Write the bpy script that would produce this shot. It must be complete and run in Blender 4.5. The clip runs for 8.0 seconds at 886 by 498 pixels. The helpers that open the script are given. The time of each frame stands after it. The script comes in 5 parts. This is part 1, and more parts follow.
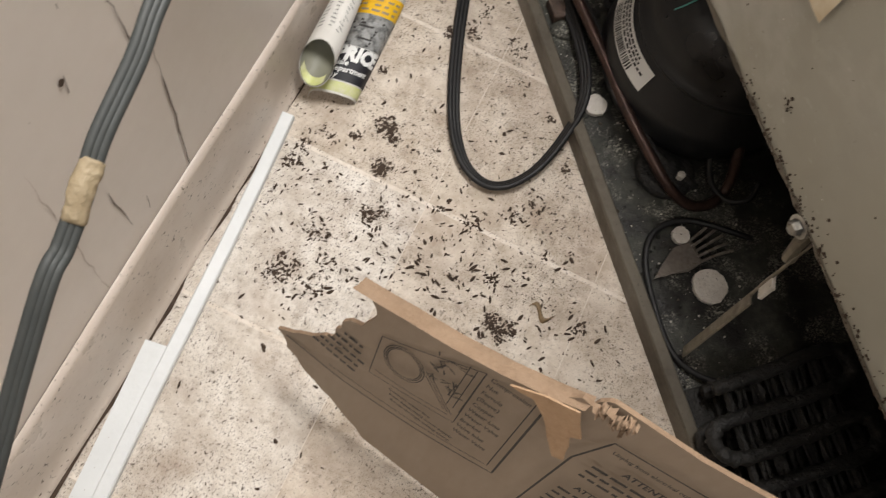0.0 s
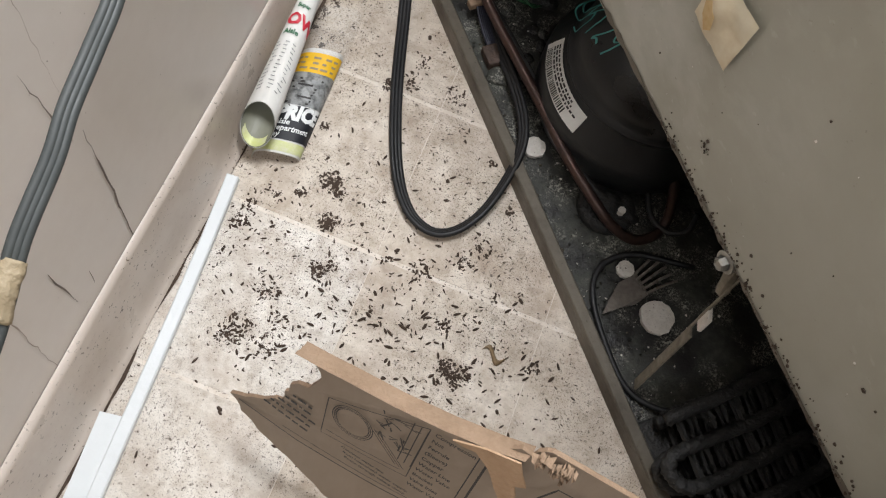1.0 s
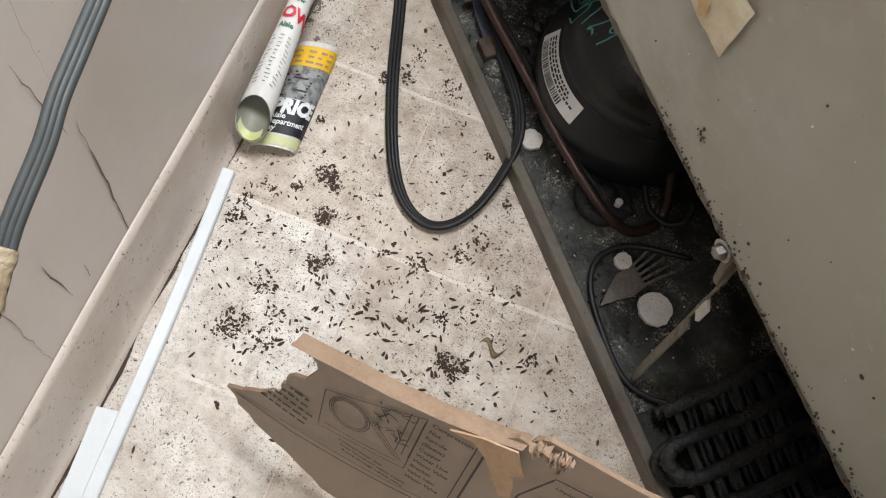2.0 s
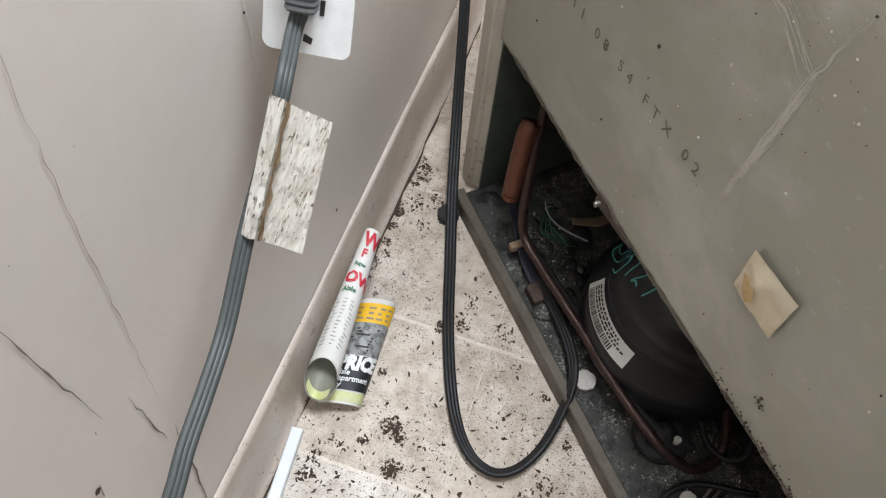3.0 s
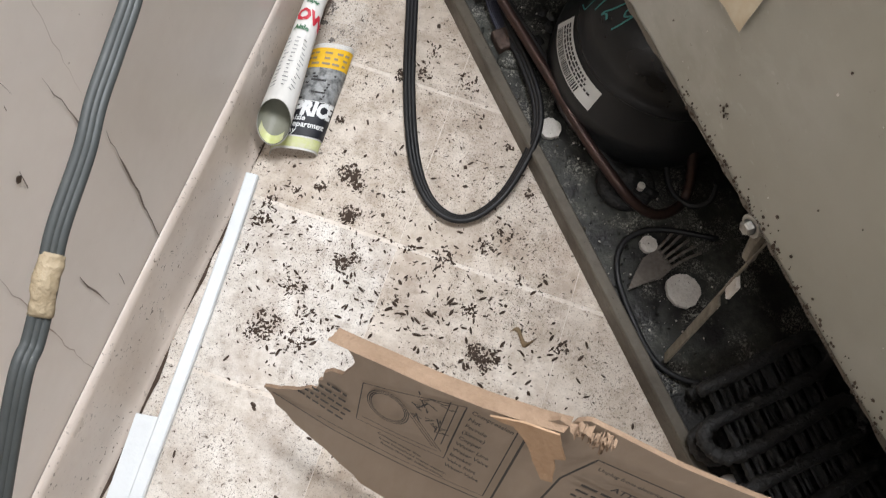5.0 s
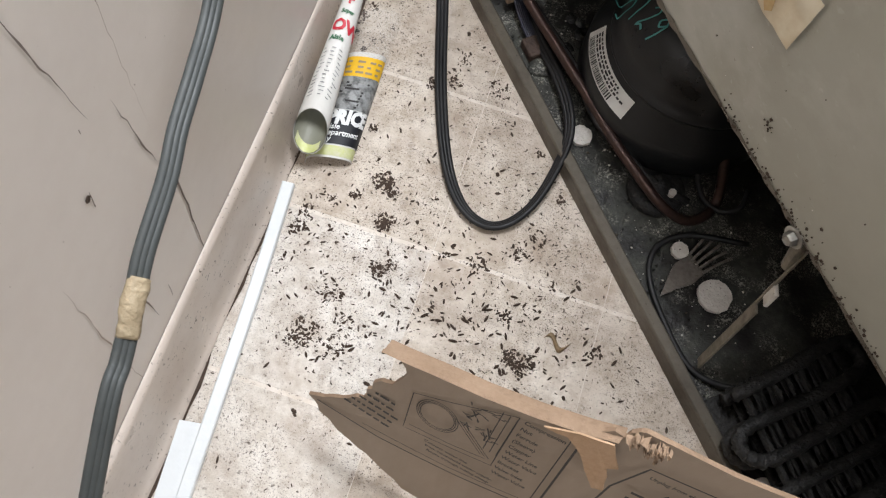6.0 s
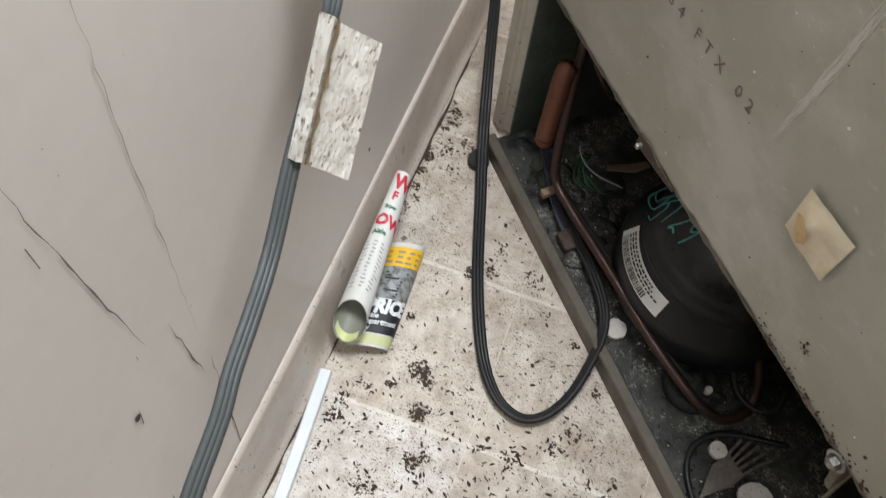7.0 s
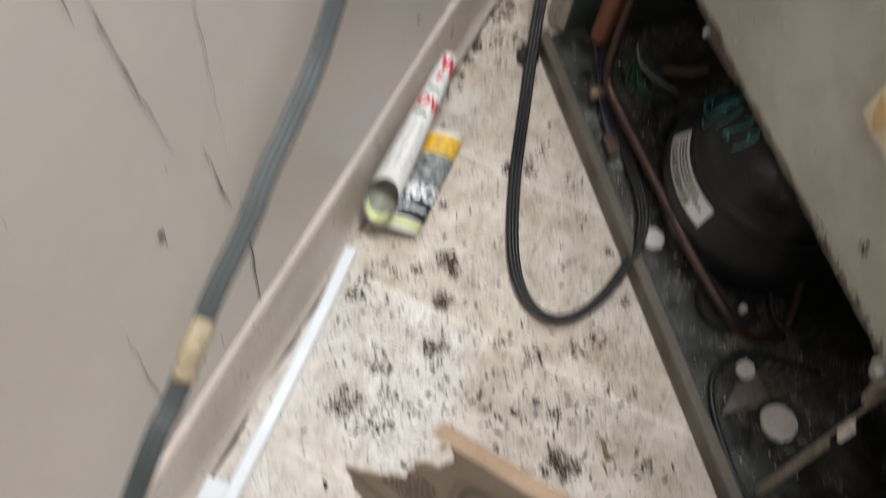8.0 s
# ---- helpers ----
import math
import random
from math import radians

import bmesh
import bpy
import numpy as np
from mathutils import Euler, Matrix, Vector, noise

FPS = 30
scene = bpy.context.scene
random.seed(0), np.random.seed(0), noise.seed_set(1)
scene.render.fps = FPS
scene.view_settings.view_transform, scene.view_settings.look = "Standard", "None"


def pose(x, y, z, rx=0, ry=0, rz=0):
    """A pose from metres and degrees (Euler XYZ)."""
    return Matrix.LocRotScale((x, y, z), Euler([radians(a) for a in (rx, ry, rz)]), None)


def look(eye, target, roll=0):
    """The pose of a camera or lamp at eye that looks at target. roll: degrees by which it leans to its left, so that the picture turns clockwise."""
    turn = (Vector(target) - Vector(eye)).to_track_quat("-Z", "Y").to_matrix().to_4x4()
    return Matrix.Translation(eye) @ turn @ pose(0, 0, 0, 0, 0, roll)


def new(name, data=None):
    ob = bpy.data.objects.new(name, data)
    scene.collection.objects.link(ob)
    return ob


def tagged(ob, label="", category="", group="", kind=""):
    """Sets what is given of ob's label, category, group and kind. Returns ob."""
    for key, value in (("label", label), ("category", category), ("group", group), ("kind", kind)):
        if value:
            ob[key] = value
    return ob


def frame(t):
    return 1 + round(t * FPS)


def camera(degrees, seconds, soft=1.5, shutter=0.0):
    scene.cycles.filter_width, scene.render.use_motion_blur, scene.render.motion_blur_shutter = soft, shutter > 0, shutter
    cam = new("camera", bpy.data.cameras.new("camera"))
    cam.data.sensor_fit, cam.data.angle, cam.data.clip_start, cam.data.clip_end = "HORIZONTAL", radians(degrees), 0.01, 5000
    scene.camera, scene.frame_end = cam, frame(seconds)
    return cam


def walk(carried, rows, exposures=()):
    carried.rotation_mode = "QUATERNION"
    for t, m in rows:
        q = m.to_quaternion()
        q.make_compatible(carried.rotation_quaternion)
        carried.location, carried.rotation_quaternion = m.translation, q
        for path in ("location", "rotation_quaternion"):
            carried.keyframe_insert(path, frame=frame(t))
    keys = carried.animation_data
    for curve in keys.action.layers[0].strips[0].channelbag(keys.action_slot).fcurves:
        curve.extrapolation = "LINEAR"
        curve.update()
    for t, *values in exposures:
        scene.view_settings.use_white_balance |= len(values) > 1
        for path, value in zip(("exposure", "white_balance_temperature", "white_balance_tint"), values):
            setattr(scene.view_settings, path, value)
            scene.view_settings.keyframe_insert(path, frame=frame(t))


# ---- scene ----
cam = camera(56.85, 8.0, soft=1.2, shutter=0.35)
PATH = [
    (0, (0.2243, 0.0211, 0.7142), (0.1862, 0.4934, -0.709), 21.61),
    (0.5, (0.2378, 0.0365, 0.7224), (0.2217, 0.5541, -0.6854), 21.47),
    (1, (0.2391, 0.0418, 0.7336), (0.2217, 0.5782, -0.6671), 20.38),
    (1.2, (0.2429, 0.0421, 0.7304), (0.2252, 0.5757, -0.6713), 20.17),
    (2.3, (0.2429, 0.0378, 0.7299), (0.2293, 0.5744, -0.6708), 20.09),
    (2.5, (0.2402, 0.0401, 0.7327), (0.2162, 0.6136, -0.6531), 17.66),
    (2.7, (0.2266, 0.0721, 0.7595), (0.1051, 0.7667, -0.5644), 9.41),
    (3, (0.1975, 0.0715, 0.7919), (0.0181, 0.8568, -0.4735), 6.93),
    (3.5, (0.2273, 0.0359, 0.7448), (0.1037, 0.6888, -0.5999), 11.17),
    (4, (0.2371, 0.0421, 0.742), (0.1316, 0.6561, -0.6225), 11.87),
    (4.5, (0.2344, 0.0393, 0.7412), (0.1443, 0.6356, -0.6322), 12.42),
    (5, (0.237, 0.0287, 0.7311), (0.1943, 0.5532, -0.6736), 14.44),
    (5.2, (0.2343, 0.0249, 0.7277), (0.1915, 0.5461, -0.6782), 14.28),
    (6.3, (0.199, 0.0279, 0.7462), (0.1556, 0.5407, -0.6627), 14.00),
    (6.5, (0.2155, 0.0568, 0.7525), (0.1028, 0.6659, -0.6136), 9.51),
    (6.7, (0.1963, 0.0772, 0.7794), (0.0408, 0.7753, -0.5391), 7.50),
    (7, (0.1828, 0.0584, 0.7721), (0.006, 0.7776, -0.5324), 7.25),
    (7.5, (0.1754, 0.0752, 0.8075), (-0.1045, 0.9051, -0.4103), 3.52),
    (7.8, (0.1703, 0.0472, 0.7781), (-0.074, 0.7827, -0.5062), 7.05),
    (8, (0.1894, 0.0224, 0.723), (0.0142, 0.6417, -0.6319), 11.22),
]
walk(cam, [(t, look(eye, target, roll)) for t, eye, target, roll in PATH],
     exposures=[(0.0, -0.12, 7080, 12), (0.4, -0.02, 6720, 11), (1.0, 0.0, 6480, 10), (2.5, 0.05, 6420, 10), (3.0, 0.05, 6220, 9), (3.5, 0.08, 6400, 10), (5.0, 0.12, 6380, 11), (6.5, 0.06, 6380, 10), (7.0, 0.0, 6280, 8), (7.5, -0.1, 6080, 7), (8.0, -0.05, 6420, 10)])

# ---------------------------------------------------------------- light
world = bpy.data.worlds.new("world")
scene.world = world
world.use_nodes = True
world.node_tree.nodes["Background"].inputs[0].default_value = (0.9, 0.93, 1.0, 1)
world.node_tree.nodes["Background"].inputs[1].default_value = 0.05


def lamp(name, x, y, z, sx, sy, watts, colour):
    data = bpy.data.lights.new(name, "AREA")
    data.shape, data.size, data.size_y = "RECTANGLE", sx, sy
    data.energy, data.color = watts, colour
    ob = new(name, data)
    ob.matrix_world = pose(x, y, z)
    return ob


# added fill from behind the viewpoint; its bounce lifts the dark parts
lamp("unseen_fill_lamp", 0.75, -1.0, 2.37, 1.2, 0.3, 16, (0.96, 0.975, 1.0))
# added unseen lamp, hung low so upper wall and panel get brighter than floor
lamp("unseen_gap_lamp", 0.21, 0.60, 1.48, 0.42, 0.42, 25, (0.94, 0.965, 1.0))

# ---------------------------------------------------------------- materials


def material(name, rough=0.6, metal=0.0):
    mat = bpy.data.materials.new(name)
    mat.use_nodes = True
    nt = mat.node_tree
    bsdf = nt.nodes["Principled BSDF"]
    bsdf.inputs["Roughness"].default_value = rough
    bsdf.inputs["Metallic"].default_value = metal
    return mat, nt, bsdf


def node(nt, kind, **values):
    nd = nt.nodes.new(kind)
    for key, value in values.items():
        if key in nd.inputs:
            nd.inputs[key].default_value = value
    return nd


def coords(nt, stretch=(1, 1, 1)):
    geo = nt.nodes.new("ShaderNodeNewGeometry")
    mp = nt.nodes.new("ShaderNodeMapping")
    mp.inputs["Scale"].default_value = stretch
    nt.links.new(geo.outputs["Position"], mp.inputs["Vector"])
    return mp.outputs["Vector"]


def noise_fac(nt, vec, scale, detail=4.0, lo=0.35, hi=0.65, rough=0.55):
    nz = node(nt, "ShaderNodeTexNoise", Scale=scale, Detail=detail, Roughness=rough)
    nt.links.new(vec, nz.inputs["Vector"])
    rp = nt.nodes.new("ShaderNodeMapRange")
    rp.inputs["From Min"].default_value, rp.inputs["From Max"].default_value = lo, hi
    nt.links.new(nz.outputs["Fac"], rp.inputs["Value"])
    return rp.outputs["Result"]


def mixed(nt, fac, a, b):
    mx = nt.nodes.new("ShaderNodeMix")
    mx.data_type = "RGBA"
    if isinstance(fac, float):
        mx.inputs[0].default_value = fac
    else:
        nt.links.new(fac, mx.inputs[0])
    for slot, val in ((6, a), (7, b)):
        if isinstance(val, tuple):
            mx.inputs[slot].default_value = (*val, 1)
        else:
            nt.links.new(val, mx.inputs[slot])
    return mx.outputs[2]


def times(nt, a, k):
    m = nt.nodes.new("ShaderNodeMath")
    m.operation = "MULTIPLY"
    nt.links.new(a, m.inputs[0])
    if isinstance(k, float):
        m.inputs[1].default_value = k
    else:
        nt.links.new(k, m.inputs[1])
    return m.outputs[0]


def bump(nt, bsdf, height, strength=0.3, dist=0.002):
    bp = node(nt, "ShaderNodeBump", Strength=strength, Distance=dist)
    nt.links.new(height, bp.inputs["Height"])
    nt.links.new(bp.outputs["Normal"], bsdf.inputs["Normal"])


def surface(name, base, dark, light=None, scale=8.0, fine=120.0, rough=0.6, metal=0.0, amount=0.6, speck=None, speck_scale=300.0,
            speck_lo=0.66, relief=0.2, stretch=(1, 1, 1), rough_var=0.15, soft_lo=0.3):
    """A worn surface: two scales of stain over a base colour, fine grain in the relief, and specks of dirt."""
    mat, nt, bsdf = material(name, rough, metal)
    vec = coords(nt, stretch)
    big = noise_fac(nt, vec, scale, 5.0, soft_lo, 1.0 - soft_lo)
    col = mixed(nt, times(nt, big, amount), base, dark)
    grain = noise_fac(nt, vec, fine, 3.0, 0.3, 0.7)
    col = mixed(nt, times(nt, grain, 0.35), col, light or base)
    if speck:
        sp = noise_fac(nt, vec, speck_scale, 2.0, speck_lo, speck_lo + 0.04)
        patch = noise_fac(nt, vec, scale * 1.7, 3.0, 0.35, 0.6)
        col = mixed(nt, times(nt, sp, patch), col, speck)
    nt.links.new(col, bsdf.inputs["Base Color"])
    rr = nt.nodes.new("ShaderNodeMapRange")
    rr.inputs["To Min"].default_value, rr.inputs["To Max"].default_value = max(rough - rough_var, 0.02), min(rough + rough_var, 1)
    nt.links.new(big, rr.inputs["Value"])
    nt.links.new(rr.outputs["Result"], bsdf.inputs["Roughness"])
    bump(nt, bsdf, grain, relief, 0.001)
    return mat


def plain(name, colour, rough=0.5, metal=0.0):
    mat, nt, bsdf = material(name, rough, metal)
    vec = coords(nt)
    g = noise_fac(nt, vec, 90.0, 3.0)
    col = mixed(nt, times(nt, g, 0.35), colour, tuple(c * 0.7 for c in colour))
    nt.links.new(col, bsdf.inputs["Base Color"])
    return mat


def tile_material(name, warm, pale, blotch):
    mat, nt, bsdf = material(name, 0.42)
    vec = coords(nt)
    big = noise_fac(nt, vec, 11.0, 6.0, 0.3, 0.7, 0.65)
    mid = noise_fac(nt, vec, 42.0, 7.0, 0.36, 0.64, 0.72)
    col = mixed(nt, big, warm, pale)
    col = mixed(nt, times(nt, mid, 0.9), col, blotch)
    vein = noise_fac(nt, vec, 26.0, 4.0, 0.50, 0.56, 0.6)
    col = mixed(nt, times(nt, vein, 0.28), col, tuple(min(c * 1.08, 0.86) for c in pale))
    info = nt.nodes.new("ShaderNodeObjectInfo")
    col = mixed(nt, times(nt, info.outputs["Random"], 0.22), col, blotch)
    # brown grime, then dust of three sizes
    grime = noise_fac(nt, vec, 17.0, 6.0, 0.47, 0.74, 0.66)
    col = mixed(nt, times(nt, grime, 0.75), col, (0.30, 0.215, 0.15))
    smear = noise_fac(nt, vec, 48.0, 6.0, 0.55, 0.70, 0.66)
    col = mixed(nt, times(nt, smear, 0.55), col, (0.24, 0.17, 0.115))
    where = noise_fac(nt, vec, 12.0, 4.0, 0.34, 0.58)
    for scale, lo, strength in ((1000.0, 0.58, 0.5), (520.0, 0.60, 0.8), (300.0, 0.625, 0.9), (150.0, 0.665, 0.85)):
        sp = noise_fac(nt, vec, scale, 2.0, lo, lo + 0.05)
        col = mixed(nt, times(nt, times(nt, sp, where), strength), col, (0.085, 0.06, 0.042))
    nt.links.new(col, bsdf.inputs["Base Color"])
    bump(nt, bsdf, mid, 0.5, 0.0014)
    return mat


WALL = surface("wall_paint", (0.73, 0.675, 0.625), (0.65, 0.59, 0.54), (0.77, 0.72, 0.675), 5.0, 60.0, 0.34, speck=(0.2, 0.15, 0.11),
               speck_scale=230.0, speck_lo=0.74, relief=0.08, rough_var=0.05, soft_lo=0.15)
COVE = surface("cove_vinyl", (0.63, 0.55, 0.485), (0.50, 0.42, 0.35), (0.68, 0.61, 0.54), 14.0, 90.0, 0.38, speck=(0.12, 0.09, 0.06),
               speck_scale=260.0, speck_lo=0.645, relief=0.1)
CEIL = surface("ceiling_paint", (0.78, 0.77, 0.74), (0.7, 0.69, 0.66), None, 3.0, 80.0, 0.8)
TILE = tile_material("vinyl_tile", (0.61, 0.53, 0.44), (0.76, 0.695, 0.61), (0.43, 0.35, 0.265))
TILE_PALE = tile_material("worn_vinyl_tile", (0.69, 0.64, 0.575), (0.80, 0.76, 0.70), (0.51, 0.445, 0.37))
GROUT = surface("pale_joint", (0.72, 0.65, 0.57), (0.50, 0.42, 0.33), (0.82, 0.79, 0.74), 34.0, 200.0, 0.6, amount=0.8, speck=(0.085, 0.06, 0.042), speck_scale=420.0, speck_lo=0.62)
DIRT = surface("dirt", (0.050, 0.031, 0.020), (0.015, 0.010, 0.007), (0.105, 0.066, 0.042), 60.0, 400.0, 0.9)
def wiped_steel(name):
    """Old beige enamel: broad stains, wiped pale smears running across, fine grain and dirt."""
    mat, nt, bsdf = material(name, 0.4)
    vec = coords(nt)
    big = noise_fac(nt, vec, 5.0, 5.0, 0.3, 0.7)
    col = mixed(nt, times(nt, big, 0.7), (0.345, 0.33, 0.27), (0.255, 0.235, 0.178))
    grain = noise_fac(nt, vec, 55.0, 4.0, 0.3, 0.7)
    col = mixed(nt, times(nt, grain, 0.3), col, (0.375, 0.36, 0.305))
    slant = nt.nodes.new("ShaderNodeMapping")
    slant.inputs["Rotation"].default_value = (0.5, 0.3, 0.6)
    slant.inputs["Scale"].default_value = (1.0, 0.22, 1.0)
    nt.links.new(vec, slant.inputs["Vector"])
    wipe = noise_fac(nt, slant.outputs["Vector"], 16.0, 6.0, 0.47, 0.66, 0.62)
    where = noise_fac(nt, vec, 6.0, 3.0, 0.40, 0.60)
    col = mixed(nt, times(nt, times(nt, wipe, where), 0.75), col, (0.47, 0.455, 0.40))
    hair = noise_fac(nt, slant.outputs["Vector"], 150.0, 2.0, 0.66, 0.72)
    col = mixed(nt, times(nt, times(nt, hair, where), 0.5), col, (0.47, 0.455, 0.40))
    sp = noise_fac(nt, vec, 260.0, 2.0, 0.72, 0.76)
    col = mixed(nt, times(nt, sp, big), col, (0.09, 0.07, 0.05))
    nt.links.new(col, bsdf.inputs["Base Color"])
    rr = nt.nodes.new("ShaderNodeMapRange")
    rr.inputs["To Min"].default_value, rr.inputs["To Max"].default_value = 0.30, 0.55
    nt.links.new(wipe, rr.inputs["Value"])
    nt.links.new(rr.outputs["Result"], bsdf.inputs["Roughness"])
    bump(nt, bsdf, grain, 0.12, 0.001)
    return mat


BEIGE = wiped_steel("beige_steel")
EDGE = surface("cabinet_edge", (0.50, 0.46, 0.38), (0.32, 0.28, 0.22), None, 16.0, 120.0, 0.5, speck=(0.1, 0.08, 0.06), speck_scale=150.0)
RAIL = surface("rail_steel", (0.13, 0.112, 0.085), (0.05, 0.04, 0.032), (0.17, 0.148, 0.115), 22.0, 160.0, 0.5, 0.3, speck=(0.05, 0.04, 0.03))
# inner side: grime and pale flecks over a base darkened to stand for shade
SIDE_IN = surface("shaded_cabinet_inside", (0.06, 0.075, 0.06), (0.02, 0.022, 0.02), (0.12, 0.13, 0.11), 20.0, 140.0, 0.5, speck=(0.5, 0.48, 0.42), speck_scale=110.0, speck_lo=0.74)
def grimy_tray(name):
    """Oily black tray with patches of pale grit and greenish dust."""
    mat, nt, bsdf = material(name, 0.5)
    vec = coords(nt)
    big = noise_fac(nt, vec, 20.0, 5.0, 0.40, 0.62, 0.6)
    col = mixed(nt, times(nt, big, 0.8), (0.012, 0.011, 0.010), (0.085, 0.088, 0.072))
    fine = noise_fac(nt, vec, 140.0, 4.0, 0.35, 0.65, 0.65)
    col = mixed(nt, times(nt, fine, 0.6), col, (0.014, 0.013, 0.012))
    patch = noise_fac(nt, vec, 26.0, 4.0, 0.48, 0.64, 0.6)
    for scale, lo, strength in ((700.0, 0.53, 0.55), (380.0, 0.57, 0.75), (190.0, 0.635, 0.9)):
        sp = noise_fac(nt, vec, scale, 2.0, lo, lo + 0.06)
        col = mixed(nt, times(nt, times(nt, sp, patch), strength), col, (0.34, 0.33, 0.28))
    nt.links.new(col, bsdf.inputs["Base Color"])
    rr = nt.nodes.new("ShaderNodeMapRange")
    rr.inputs["To Min"].default_value, rr.inputs["To Max"].default_value = 0.38, 0.8
    nt.links.new(big, rr.inputs["Value"])
    nt.links.new(rr.outputs["Result"], bsdf.inputs["Roughness"])
    bump(nt, bsdf, fine, 0.35, 0.0015)
    return mat


TRAY = grimy_tray("tray_grime")
BLACK = surface("black_enamel", (0.006, 0.007, 0.008), (0.016, 0.016, 0.016), (0.010, 0.010, 0.011), 18.0, 150.0, 0.38, relief=0.12, rough_var=0.12)
# black dust on parts; on the bay's ceiling and back it paints deep shade
SOOT_SHADE = surface("dusty_black_shade", (0.008, 0.008, 0.008), (0.030, 0.027, 0.024), (0.012, 0.011, 0.010), 40.0, 300.0, 0.62, relief=0.8, speck=(0.16, 0.145, 0.13), speck_scale=420.0, speck_lo=0.7)
RUBBER = surface("black_rubber", (0.005, 0.005, 0.006), (0.011, 0.010, 0.010), (0.007, 0.007, 0.008), 30.0, 220.0, 0.55, relief=0.1)
GREY_CORD = surface("grey_cord", (0.046, 0.052, 0.051), (0.030, 0.034, 0.033), (0.062, 0.069, 0.067), 20.0, 150.0, 0.62, relief=0.1)
GREY_PLUG = surface("grey_plug", (0.17, 0.18, 0.185), (0.12, 0.125, 0.13), None, 20.0, 150.0, 0.5)
COPPER = surface("old_copper", (0.066, 0.036, 0.029), (0.028, 0.021, 0.019), (0.11, 0.060, 0.045), 40.0, 260.0, 0.4, 0.6, amount=0.9, relief=0.2)
DRIER = surface("copper_drier", (0.17, 0.060, 0.034), (0.08, 0.032, 0.022), (0.22, 0.095, 0.055), 35.0, 200.0, 0.45, 0.5)
WHITE = plain("white_plastic", (0.80, 0.81, 0.80), 0.35)
STRIP = surface("white_vinyl_strip", (0.72, 0.75, 0.76), (0.60, 0.62, 0.62), None, 20.0, 150.0, 0.4, speck=(0.25, 0.2, 0.16), speck_scale=300.0, speck_lo=0.74)
PUTTY = surface("white_plug", (0.70, 0.66, 0.60), (0.42, 0.37, 0.32), (0.78, 0.75, 0.70), 70.0, 350.0, 0.7, relief=0.5, speck=(0.08, 0.06, 0.05), speck_scale=420.0)
CARD = surface("cardboard", (0.33, 0.265, 0.205), (0.265, 0.207, 0.157), (0.365, 0.298, 0.236), 12.0, 170.0, 0.75, relief=0.15, stretch=(1, 0.3, 0.3))
CARD_RAW = surface("torn_cardboard", (0.29, 0.195, 0.125), (0.17, 0.112, 0.072), (0.37, 0.26, 0.175), 30.0, 260.0, 0.85, relief=0.5)
CARD_TORN = surface("fresh_torn_board", (0.46, 0.30, 0.18), (0.32, 0.20, 0.115), (0.54, 0.38, 0.25), 50.0, 260.0, 0.85, relief=0.5)
INK = plain("black_ink", (0.022, 0.019, 0.018), 0.6)
INK_FADED = plain("stamp_ink", (0.135, 0.12, 0.098), 0.6)
RED = plain("red_ink", (0.55, 0.03, 0.05), 0.45)
YELLOW = plain("yellow_print", (0.86, 0.50, 0.015), 0.5)
LIME = surface("lime_print", (0.56, 0.60, 0.22), (0.62, 0.60, 0.46), (0.50, 0.56, 0.16), 90.0, 300.0, 0.5, amount=0.9)
GREEN_INK = plain("green_ink", (0.05, 0.16, 0.08), 0.5)
NAVY = plain("navy_print", (0.010, 0.011, 0.016), 0.55)
PRINT_GREY = surface("grey_print", (0.30, 0.31, 0.31), (0.045, 0.048, 0.05), (0.46, 0.46, 0.44), 110.0, 420.0, 0.4, amount=0.95, soft_lo=0.4)
PAPER = surface("white_paper", (0.70, 0.69, 0.66), (0.62, 0.60, 0.55), None, 25.0, 200.0, 0.5)
# paper darkened by colour to give the shade inside the roll
PAPER_SHADED = surface("shaded_paper_inside", (0.25, 0.25, 0.20), (0.16, 0.165, 0.11), None, 30.0, 200.0, 0.6)
TEAL = plain("teal_paint_marker", (0.10, 0.38, 0.36), 0.5)
TAPE = surface("dirty_tape", (0.86, 0.83, 0.77), (0.36, 0.27, 0.16), (0.86, 0.84, 0.78), 240.0, 600.0, 0.4, amount=0.5, speck=(0.16, 0.10, 0.05), speck_scale=700.0, speck_lo=0.60, relief=0.7, stretch=(1, 0.22, 0.4))
STAIN = surface("brown_glue", (0.22, 0.145, 0.075), (0.12, 0.075, 0.036), (0.36, 0.27, 0.16), 110.0, 300.0, 0.55, relief=0.6)
TAPE_BROWN = surface("glue_residue", (0.34, 0.27, 0.17), (0.22, 0.16, 0.09), (0.42, 0.35, 0.24), 60.0, 250.0, 0.7, relief=0.6)
LABEL_TAN = surface("tan_sticker", (0.70, 0.63, 0.47), (0.48, 0.32, 0.14), (0.76, 0.70, 0.56), 34.0, 160.0, 0.5, amount=0.55)
STAIN_TAN = surface("water_stain", (0.60, 0.44, 0.22), (0.46, 0.28, 0.10), (0.66, 0.54, 0.34), 90.0, 240.0, 0.5, amount=0.9)
STEEL = surface("dull_steel", (0.42, 0.41, 0.38), (0.22, 0.2, 0.17), None, 60.0, 260.0, 0.35, 0.9)
FLAP = surface("brown_paper", (0.17, 0.11, 0.065), (0.09, 0.06, 0.04), (0.22, 0.15, 0.095), 60.0, 260.0, 0.8, relief=0.4)
RUST = surface("rusty_steel", (0.085, 0.055, 0.042), (0.03, 0.022, 0.019), (0.14, 0.09, 0.065), 70.0, 300.0, 0.6, 0.2, amount=0.8, relief=0.5)
